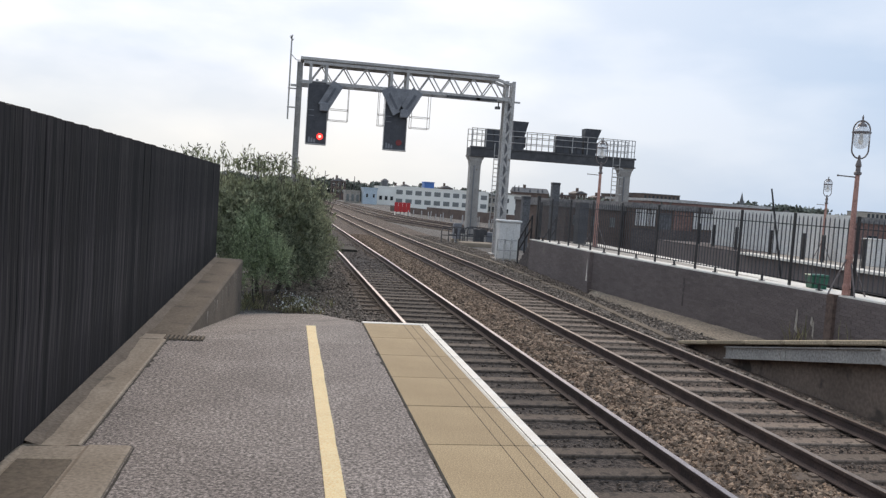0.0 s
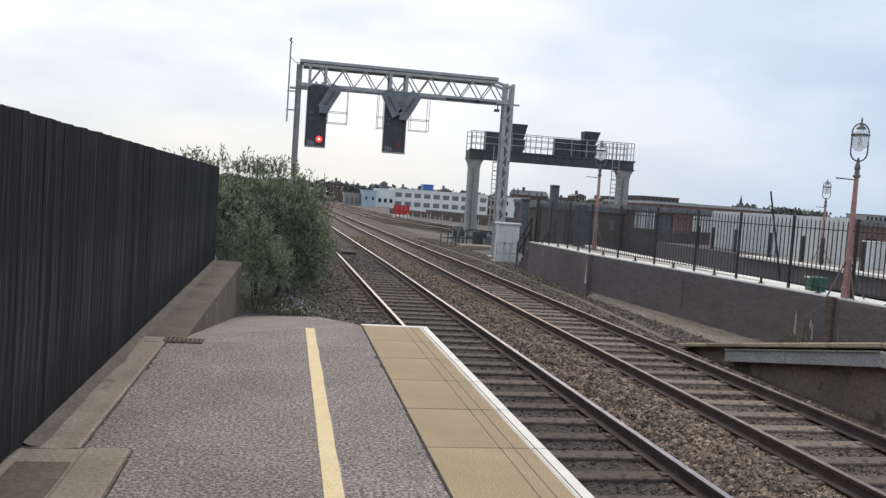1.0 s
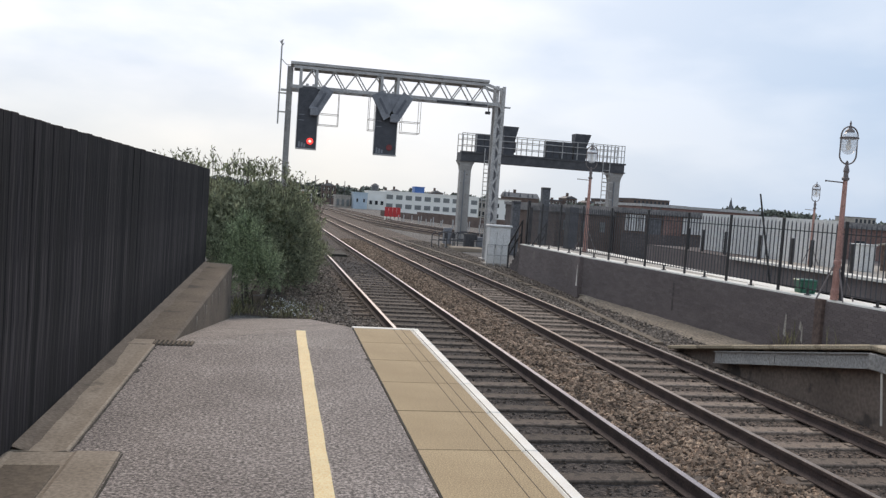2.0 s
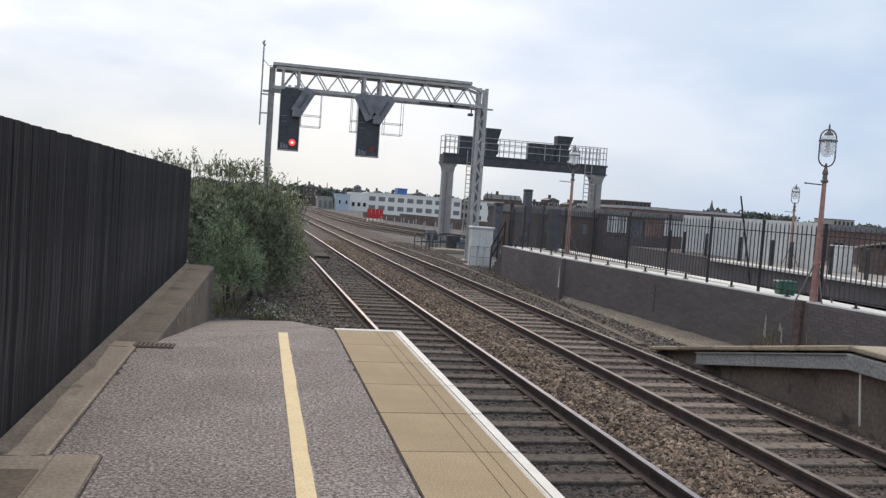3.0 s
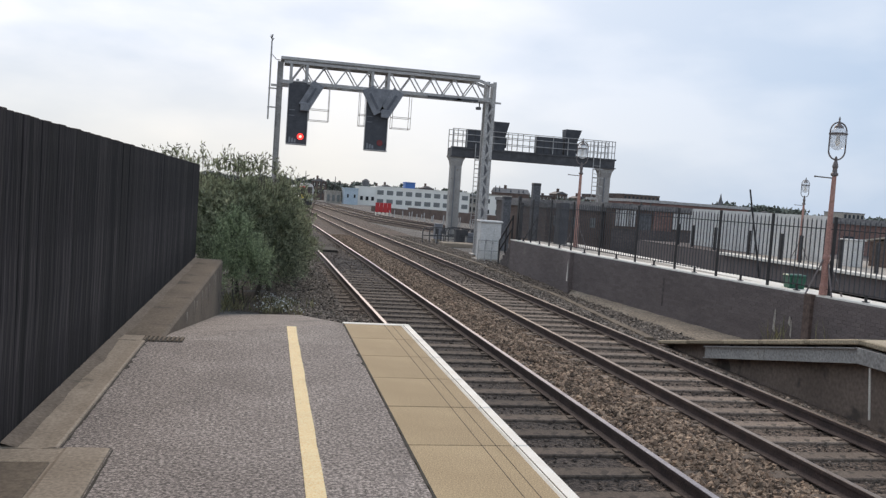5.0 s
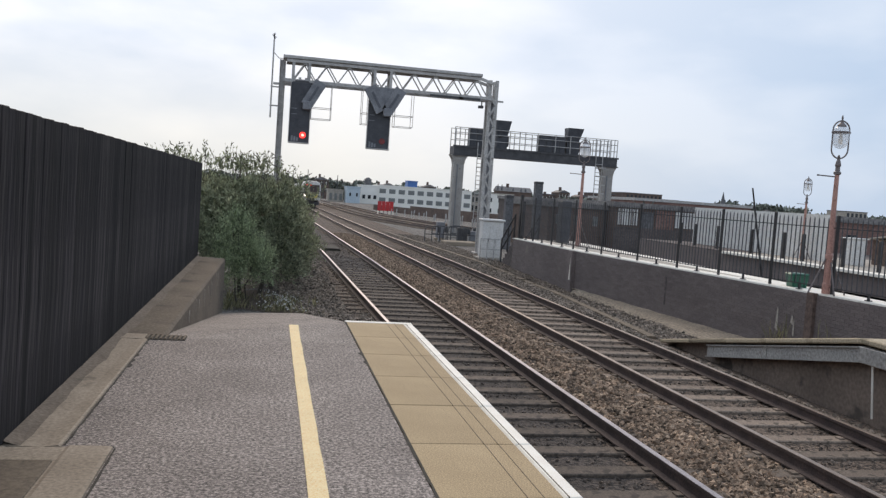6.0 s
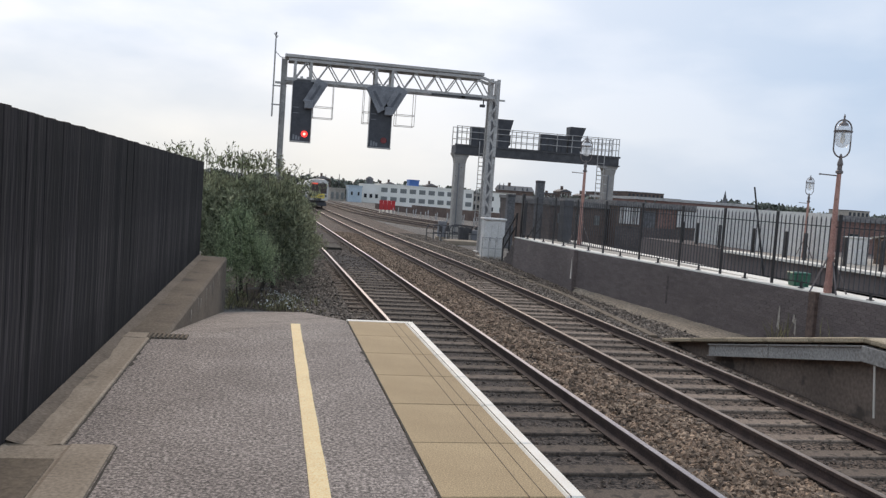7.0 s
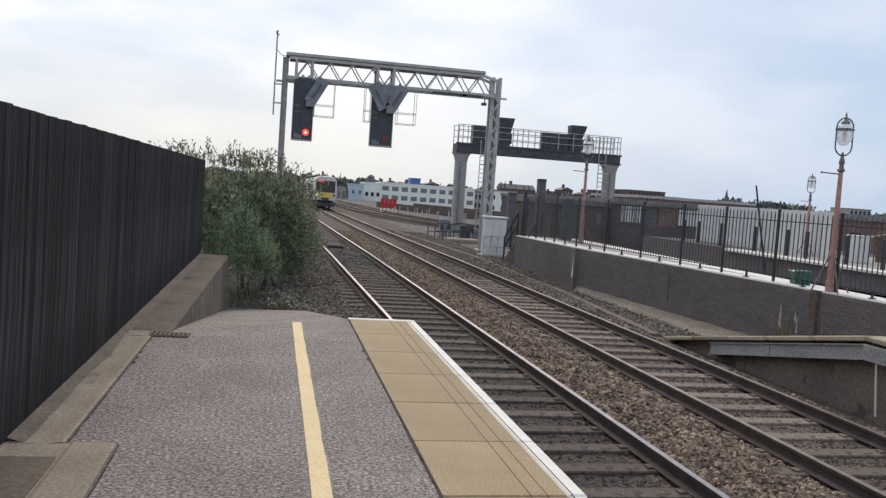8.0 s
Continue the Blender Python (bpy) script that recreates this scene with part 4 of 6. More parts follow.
def build_brick_wall():
    root = thing("wall_brick", "dark blue-brick retaining wall with a buttress", "wall")
    root["kind"] = "structure"
    for name, pts in (("core", [(32.7, 26.6), (26.6, 6.0)]),):
        for y0, y1 in pts:
            bm = B()
            vs = []
            for y in (y0, y1):
                x = wall_x(y) + 0.002
                vs.append([bm.verts.new(p) for p in ((x, y, GROUND - 0.5), (x + 0.5, y, GROUND - 0.5), (x + 0.5, y, -0.012), (x, y, -0.012))])
            for i in range(4):
                bm.faces.new((vs[0][i], vs[0][(i + 1) % 4], vs[1][(i + 1) % 4], vs[1][i]))
            bm.faces.new(vs[0][::-1])
            bm.faces.new(vs[1])
            part(name, bm, "mortar", root)
    # buttress
    bm = B()
    x = wall_x(26.6)
    box(bm, x - 0.10, x + 0.1, 26.35, 26.75, GROUND - 0.4, 0.0, 0.01)
    part("buttress", bm, "blue_brick", root)
    bm = B()
    x = wall_x(15.9)
    box(bm, x - 0.07, x + 0.1, 15.78, 16.02, GROUND - 0.4, 0.02, 0.01)
    part("pilaster", bm, "brown_brick", root, "dark stained brick pilaster")
    x = wall_x(26.6)
    # pale streak of lime where a pipe leaks
    bm = B()
    vs = [bm.verts.new(p) for p in ((x - 0.112, 26.40, -0.95), (x - 0.112, 26.52, -0.95), (x - 0.108, 26.47, -0.2), (x - 0.10, 26.45, -0.95), (x - 0.10, 26.50, -0.95))]
    bm.faces.new((vs[0], vs[1], vs[2]))
    bm.faces.new((vs[3], vs[4], vs[2]))
    part("lime_streak", bm, "white_paint", root, "white lime streak")
    for y, z0, z1, w in ((16.88, -0.95, -0.42, 0.05), (16.42, -0.75, -0.52, 0.05), (16.36, -1.0, -0.6, 0.03)):
        x = wall_x(y) - 0.014
        bm = B()
        v = [bm.verts.new(p) for p in ((x, y - w, z0), (x - 0.134 * w, y + w, z0 + 0.06), (x, y + w * 0.4, z1), (x, y - w * 0.5, z1 - 0.05), (x + 0.02, y, z0))]
        for q in ((0, 1, 2, 3), (0, 3, 4), (1, 4, 2), (2, 4, 3), (0, 4, 1)):
            bm.faces.new([v[i] for i in q])
        part("lime_stain", bm, "pale_concrete", root, "pale lime stain on the bricks")
    bm = B()
    x = wall_x(21.2)
    box(bm, x - 0.012, x + 0.02, 21.17, 21.24, -1.0, -0.25)
    part("seam", bm, "sooty_brick", root, "dark upright seam in the brickwork")
    # coping with white painted edge
    for y0, y1 in ((32.8, 26.6), (26.6, 6.0)):
        bm = B()
        vs = []
        for y in (y0, y1):
            x = wall_x(y)
            vs.append([bm.verts.new(p) for p in ((x + 0.02, y, -0.01), (x + 0.54, y, -0.01), (x + 0.54, y, 0.022), (x + 0.02, y, 0.022))])
        for i in range(4):
            bm.faces.new((vs[0][i], vs[0][(i + 1) % 4], vs[1][(i + 1) % 4], vs[1][i]))
        bm.faces.new(vs[0][::-1])
        bm.faces.new(vs[1])
        part("coping", bm, "white_paint", root, "white painted coping")
    # concrete haunch along the foot
    bm = B()
    vs = []
    for i in range(24):
        y = 26.3 - 0.48 * i
        x = wall_x(y) + 0.04
        foot = -1.19 - (26.75 - y) * 0.010
        w = 0.16 + 1.6 * (i / 23) ** 0.8 + 0.05 * math.sin(i * 1.7)
        low = bed_level(x - w, y) - 0.03
        vs.append([bm.verts.new(p) for p in ((x, y, low - 0.2), (x, y, foot + 0.012 * math.sin(i * 2.3)), (x - 0.14, y, foot - 0.015), (x - w * 0.6, y, 0.5 * (foot + low) + 0.035), (x - w, y, low))])
    for a, b in zip(vs, vs[1:]):
        for i in range(5):
            bm.faces.new((a[i], a[(i + 1) % 5], b[(i + 1) % 5], b[i]))
    bm.faces.new(vs[0][::-1])
    bm.faces.new(vs[-1])
    part("haunch", bm, "sandy_bank", root, "sandy gravel bank along the foot")
    return root


brick_wall = build_brick_wall()


def build_steel_fence():
    root = thing("steel_fence", "black steel bar fence along the wall top", "fence")
    bm = B()
    box(bm, -0.035, 0.035, -0.02, 0.02, 0.03, 1.66, 0.005)
    post = finish(bm, "post", "black_iron")
    bm = B()
    box(bm, -0.009, 0.009, -0.009, 0.009, 0.14, 1.56)
    v = bm.verts.new((0, 0, 1.62))
    top = [q for q in bm.verts if abs(q.co.z - 1.56) < 1e-4]
    top.sort(key=lambda q: math.atan2(q.co.y, q.co.x))
    for i in range(4):
        bm.faces.new((top[i], top[(i + 1) % 4], v))
    picket = finish(bm, "picket", "dark_steel")
    bm = B()
    box(bm, -0.02, 0.02, -0.02, 0.02, 0.03, 0.16)
    box(bm, -0.05, 0.05, -0.05, 0.05, 0.028, 0.045)
    foot = finish(bm, "foot", "black_iron")
    ys = [32.5, 30.9, 29.0, 27.0, 25.07, 23.0, 21.05, 19.3, 17.45, 15.6, 13.7, 11.8, 9.9, 8.0]
    fx = lambda y: wall_x(y) + 0.17
    for a, b in zip(ys, ys[1:]):
        dx, dy = fx(b) - fx(a), b - a
        ang = math.degrees(math.atan2(dy, dx))
        shared("post", post, root, pose(fx(a), a, 0, 0, 0, ang))
        for z in (0.16, 1.40):
            bm = B()
            bar(bm, (fx(a), a, z), (fx(b), b, z), 0.012, 0.02)
            part("rail", bm, "black_iron", root)
        n = round(math.hypot(dx, dy) / 0.13)
        for i in range(1, n):
            t = i / n
            shared("picket", picket, root, pose(fx(a) + dx * t, a + dy * t, 0, 0, 0, ang))
        shared("foot", foot, root, pose(fx(a) + dx / 2, a + dy / 2, 0, 0, 0, ang))


build_steel_fence()


def build_opposite_platform():
    root = thing("platform_opposite", "weathered opposite platform with a ramped concrete edge", "platform")
    root["kind"] = "structure"
    X = 7.8
    # body with ramp
    bm = B()
    prof = [(-10, 0.0), (10.0, 0.0), (15.95, GROUND + 0.01)]
    top = [[bm.verts.new((x, y, z - 0.06)) for x in (X + 0.2, wall_x(y) + 0.04)] for y, z in prof]
    low = [[bm.verts.new((x, y, GROUND - 0.45)) for x in (X + 0.2, wall_x(y) + 0.04)] for y, z in prof]
    for a, b, c, d in zip(top, top[1:], low, low[1:]):
        bm.faces.new((a[0], a[1], b[1], b[0]))
        bm.faces.new((a[0], b[0], d[0], c[0]))
    part("platform_body", bm, "grimy_wall", root, "dark grimy platform face")
    # slabs of the edge
    s = (GROUND + 0.01) / 5.95
    ang = math.degrees(math.atan(s))
    bm = B()
    box(bm, X, X + 0.75, 0.0, 1.19, -0.075, 0.0, 0.015)
    me = finish(bm, "edge_slab", "edge_stone")
    for i in range(5):
        shared("edge_slab", me, root, pose(0, 10.0 + i * 1.19 * math.cos(radians(ang)), s * i * 1.19 * math.cos(radians(ang)), ang))
    for i in range(10):
        shared("edge_slab", me, root, pose(0, 10.0 - 1.2 * (i + 1), 0))
    bm = B()
    vs = [[bm.verts.new((x, y, z)) for x in (X + 0.74, wall_x(y) + 0.03)] for y, z in prof]
    for a, b in zip(vs, vs[1:]):
        bm.faces.new((a[0], a[1], b[1], b[0]))
    part("surface", bm, "tarmac", root)
    # grey steel beam under the slab edge
    for i in range(2):
        bm = B()
        y0, y1 = (10.02, 12.2) if i == 0 else (12.22, 14.05)
        for z0, z1, w in ((-0.33, -0.31, 0.12), (-0.31, -0.13, 0.05), (-0.13, -0.11, 0.12)):
            v = [bm.verts.new((x, y, (y - 10) * s + z)) for y in (y0, y1) for x, z in ((X + 0.02 + 0.06 - w / 2, z0), (X + 0.14, z0), (X + 0.14, z1), (X + 0.02 + 0.06 - w / 2, z1))]
            for k in range(4):
                bm.faces.new((v[k], v[(k + 1) % 4], v[4 + (k + 1) % 4], v[4 + k]))
            bm.faces.new(v[:4][::-1])
            bm.faces.new(v[4:])
        part("edge_beam", bm, "beam_grey", root, "grey steel channel beam under the edge")
    bm = B()
    box(bm, X + 0.0, X + 0.14, 2.0, 10.0, -0.33, -0.11, 0.01)
    part("edge_beam", bm, "beam_grey", root, "grey steel channel beam under the edge")
    # thin drain pipe at the knee of the ramp
    bm = B()
    rod(bm, (X + 0.05, 9.78, -0.3), (X + 0.12, 9.78, GROUND + 0.05), 0.015, n=6)
    part("drain_pipe", bm, "white_paint", root, "thin white drain pipe")


build_opposite_platform()


def build_lamp(x, y, s=1.0, turn=0.0):
    """A heritage platform lamp: a tapered post and a glass globe in a hoop."""
    root = thing("platform_lamp", "heritage platform lamp with salmon post and glass globe", "lamp post", "platform lamps", (x, y, 0.03), turn)
    bm = B()
    lathe(bm, [(0.085, 0), (0.085, 0.2), (0.072, 0.24), (0.070, 0.75), (0.078, 0.76), (0.078, 0.82), (0.064, 0.84), (0.045, 2.5)], 0, 0, 0, 14)
    part("post", bm, "salmon_paint", root, "salmon-pink painted iron post")
    bm = B()
    lathe(bm, [(0.045, 2.5), (0.075, 2.52), (0.075, 2.56), (0.05, 2.58), (0.045, 2.66), (0.062, 2.70), (0.05, 2.76), (0.025, 2.84), (0.03, 2.88), (0.012, 2.92)], 0, 0, 0, 12)
    part("collar", bm, "cast_iron", root)
    bm = B()
    rod(bm, (-0.05, 0, 2.46), (-0.44, 0, 2.47), 0.013, n=6)
    rod(bm, (-0.44, 0, 2.47), (-0.46, 0, 2.47), 0.02, n=6)
    part("ladder_arm", bm, "cast_iron", root)
    # hoop
    bm = B()
    pts = []
    for i in range(32):
        a = 6.28319 * i / 32
        r = 0.195
        px, pz = r * math.sin(a), 3.235 + 0.19 * (1 if math.cos(a) > 0 else -1) + 0.20 * math.cos(a)
        pts.append((px, 0, pz))
    for p, q in zip(pts, pts[1:] + pts[:1]):
        rod(bm, p, q, 0.016, n=6)
    part("hoop", bm, "cast_iron", root, "dark iron hoop round the globe")
    bm = B()
    lathe(bm, [(0.10, 3.505), (0.085, 3.545), (0.05, 3.575), (0.03, 3.60), (0.03, 3.63), (0.015, 3.66), (0.022, 3.69), (0.004, 3.75)], 0, 0, 0, 14)
    rod(bm, (-0.2, 0, 3.385), (0.2, 0, 3.385), 0.014, n=6)
    part("cap", bm, "cast_iron", root)
    bm = B()
    lathe(bm, [(0.168, 3.365), (0.186, 3.37), (0.186, 3.40), (0.168, 3.405)], 0, 0, 0, 18)
    part("band", bm, "cast_iron", root, "dark iron band round the globe")
    bm = B()
    lathe(bm, [(0.10, 3.503), (0.145, 3.455), (0.17, 3.38), (0.172, 3.30), (0.165, 3.22), (0.14, 3.13), (0.09, 3.07), (0.02, 3.045)], 0, 0, 0, 16)
    g = part("globe", bm, "globe_glass", root, "clear ribbed glass globe")
    g.visible_shadow = False
    bm = B()
    lathe(bm, [(0.03, 3.38), (0.035, 3.30), (0.05, 3.2), (0.03, 3.14)], 0, 0, 0, 10)
    part("bulb", bm, "white_paint", g)
    # raking stays
    for a, b in (((-0.42, 0.0, 0.0), (-0.07, 0, 0.74)), ((-0.10, -0.42, 0.0), (0.02, -0.05, 0.68)), ((0.36, -0.12, 0.0), (0.06, -0.02, 0.72))):
        bm = B()
        rod(bm, a, b, 0.018, n=6)
        part("stay", bm, "cast_iron", root)
    if s != 1.0:
        root.scale = (s, s, s)
    return root


build_lamp(11.36, 15.75, 0.985)
build_lamp(10.9, 29.3, 1.05)
build_lamp(20.35, 29.9, 0.86)


# ---- behind the fence ----
def strip(bm, x0, x1, ys, z0, z1):
    """A slab whose two long sides follow functions of y."""
    vs = [[bm.verts.new(p) for p in ((x0(y), y, z0), (x1(y), y, z0), (x1(y), y, z1), (x0(y), y, z1))] for y in ys]
    for a, b in zip(vs, vs[1:]):
        for i in range(4):
            bm.faces.new((a[i], a[(i + 1) % 4], b[(i + 1) % 4], b[i]))
    bm.faces.new(vs[0][::-1])
    bm.faces.new(vs[-1])


def build_bays():
    bm = B()
    strip(bm, lambda y: wall_x(y) + 0.54, lambda y: 12.1, [6, 26.6, 33.0], GROUND - 0.1, 0.0)
    solid("pavement_island", bm, "pale_concrete", "narrow pale concrete island platform behind the fence", "platform", kind="structure")
    bm = B()
    strip(bm, lambda y: 11.55, lambda y: 12.12, [6, 26.6, 33.0], -0.06, 0.012)
    solid("trim_island_edge", bm, "white_paint", "white painted island platform edge", "platform edge", kind="structure")
    root = thing("platform_far", "far bay platform with white edge and pale paving", "platform")
    root["kind"] = "structure"
    bm = B()
    box(bm, 18.6, 30.0, 6.0, 41.0, GROUND - 0.1, -0.02)
    part("platform_body", bm, "blue_brick", root, "dark platform face")
    bm = B()
    box(bm, 18.4, 18.95, 6.0, 32.6, -0.08, 0.02, 0.01)
    part("edge", bm, "white_paint", root, "white painted platform edge")
    bm = B()
    box(bm, 18.95, 30.0, 6.0, 32.6, -0.03, 0.012)
    part("surface", bm, "pale_concrete", root)
    bm = B()
    box(bm, 18.6, 30.0, 32.6, 41.0, -0.03, 0.010)
    part("dark_end", bm, "sooty_brick", root, "dark unpaved platform end")
    # panelled hoarding
    h = thing("hoarding", "white ribbed panel hoarding standing on the far platform", "hoarding")
    bm = B()
    prof = [(0.0, 0), (0.0, 0.10), (0.03, 0.13), (0.03, 0.20), (0.0, 0.23)]
    vs = []
    for k in range(4):
        for u, v in prof[:4]:
            vs.append((u, v + 0.23 * k))
    lo = [bm.verts.new((-u, v, 0.0)) for u, v in vs]
    hi = [bm.verts.new((-u, v, 1.78)) for u, v in vs]
    lb = [bm.verts.new((0.03, v, 0.0)) for u, v in vs]
    hb = [bm.verts.new((0.03, v, 1.78)) for u, v in vs]
    for i in range(len(vs) - 1):
        bm.faces.new((lo[i], lo[i + 1], hi[i + 1], hi[i]))
        bm.faces.new((lb[i + 1], lb[i], hb[i], hb[i + 1]))
        bm.faces.new((hi[i], hi[i + 1], hb[i + 1], hb[i]))
    me = finish(bm, "panel", "cabinet_white")
    for i in range(12):
        shared("panel", me, h, pose(20.7, 28.6 + 0.9 * i, 0.012))
    bm = B()
    box(bm, -0.06, 0.06, -0.05, 0.05, 0, 1.0, 0.01)
    me = finish(bm, "bollard_post", "black_iron")
    for i, y in enumerate((22.5, 24.2, 26.0, 28.3, 29.5, 31.8, 34.5, 36.5, 38.0)):
        b = tagged(new("bollard", me), "black iron post standing on the far platform edge", "bollard", "posts on the far platform")
        b.matrix_basis = pose(19.3, y, 0.012)
    # pale cabinet and shed
    c = thing("equipment_cabinet", "pale grey equipment cabinet on the far platform", "cabinet", at=(20.9, 27.6, 0.012))
    bm = B()
    box(bm, -0.3, 0.3, -0.3, 0.3, 0, 0.95, 0.02)
    part("case", bm, "cabinet_white", c)
    bm = B()
    box(bm, -0.34, 0.34, -0.34, 0.34, 0.952, 1.0, 0.01)
    part("lid", bm, "cabinet_white", c)
    s = thing("platform_shed", "low dark brick shed with a pale sheet roof", "shed")
    bm = B()
    box(bm, 22.6, 29.0, 24.0, 28.8, 0.012, 0.95)
    part("wall", bm, "brown_brick", s)
    bm = B()
    for y0, y1 in ((23.8, 26.4), (26.4, 29.0)):
        z0, z1 = (0.95, 1.3) if y0 < 25 else (1.3, 0.95)
        v = [bm.verts.new(p) for p in ((22.4, y0, z0), (29.2, y0, z0), (29.2, y1, z1), (22.4, y1, z1), (22.4, y0, z0 + 0.05), (29.2, y0, z0 + 0.05), (29.2, y1, z1 + 0.05), (22.4, y1, z1 + 0.05))]
        for q in ((0, 3, 2, 1), (4, 5, 6, 7), (0, 1, 5, 4), (1, 2, 6, 5), (2, 3, 7, 6), (3, 0, 4, 7)):
            bm.faces.new([v[i] for i in q])
    part("roof", bm, "pale_concrete", s, "pale corrugated sheet roof")
    bm = B()
    box(bm, 22.57, 22.6, 25.0, 26.2, 0.02, 0.85)
    part("door", bm, "signal_black", s)
    # leaning pole
    bm = B()
    rod(bm, (15.2, 24.0, GROUND), (14.45, 24.0, 2.4), 0.04, 0.025)
    solid("leaning_pole", bm, "black_iron", "thin black pole leaning to one side beyond the fence", "pole")
    # grit bin
    g = thing("grit_bin", "dark green plastic grit bin on the platform behind the fence", "bin", at=(11.62, 17.15, 0.0), rz=-8)
    bm = B()
    r = [[bm.verts.new((sx * w, sy * d, z)) for sx, sy in ((-1, -1), (1, -1), (1, 1), (-1, 1))] for w, d, z in ((0.165, 0.13, 0.0), (0.195, 0.16, 0.27))]
    for i in range(4):
        bm.faces.new((r[0][i], r[0][(i + 1) % 4], r[1][(i + 1) % 4], r[1][i]))
    bm.faces.new(r[0][::-1])
    bm.faces.new(r[1])
    part("tub", bm, "green_plastic", g)
    bm = B()
    box(bm, -0.215, 0.215, -0.18, 0.18, 0.272, 0.33, 0.025)
    part("lid", bm, "green_plastic", g)
    for x in (-0.12, 0.0, 0.12):
        bm = B()
        box(bm, x - 0.012, x + 0.012, -0.178, -0.14, 0.04, 0.265)
        part("rib", bm, "green_plastic", g)
    # dark locker
    k = thing("steel_locker", "tall dark steel locker behind the fence", "locker", at=(11.2, 31.8, 0.0), rz=6)
    bm = B()
    box(bm, -0.2, 0.2, -0.18, 0.18, 0.0, 1.62, 0.02)
    part("case", bm, "dark_steel", k)
    bm = B()
    box(bm, -0.17, 0.17, -0.195, -0.182, 0.08, 1.55)
    part("door", bm, "signal_black", k)


build_bays()


def build_steps():
    root = thing("steps", "concrete steps at the wall end with black handrails", "steps")
    bm = B()
    for i in range(6):
        box(bm, 9.52, 10.5, 32.85 + 0.28 * i, 32.85 + 0.28 * (i + 1) - 0.003, GROUND - 0.05, -0.18 * (i + 1) + 0.02)
        part("step", bm, "sooty_brick", root)
        bm = B()
    bm.free()
    for x in (9.5, 10.5):
        for dz in (0.95, 0.5):
            bm = B()
            rod(bm, (x, 32.7, dz), (x, 34.5, dz - 1.08), 0.03, n=8)
            part("handrail", bm, "black_iron", root)
        for y, z in ((32.75, 0.0), (33.6, -0.55), (34.5, -1.08)):
            bm = B()
            rod(bm, (x, y, z - 0.05), (x, y, z + 0.97), 0.035, n=8)
            part("baluster", bm, "black_iron", root)
    for y, h in ((32.6, 1.75), (32.3, 1.5)):
        bm = B()
        box(bm, 9.62, 9.74, y - 0.06, y + 0.06, 0.03, h, 0.01)
        part("gate_post", bm, "black_iron", root)


build_steps()


def TROUGH(y):
    """The line of the cable trough."""
    return 8.75 - max(0.0, 25.0 - y) * 0.10 - max(0.0, y - 26.0) * 0.03


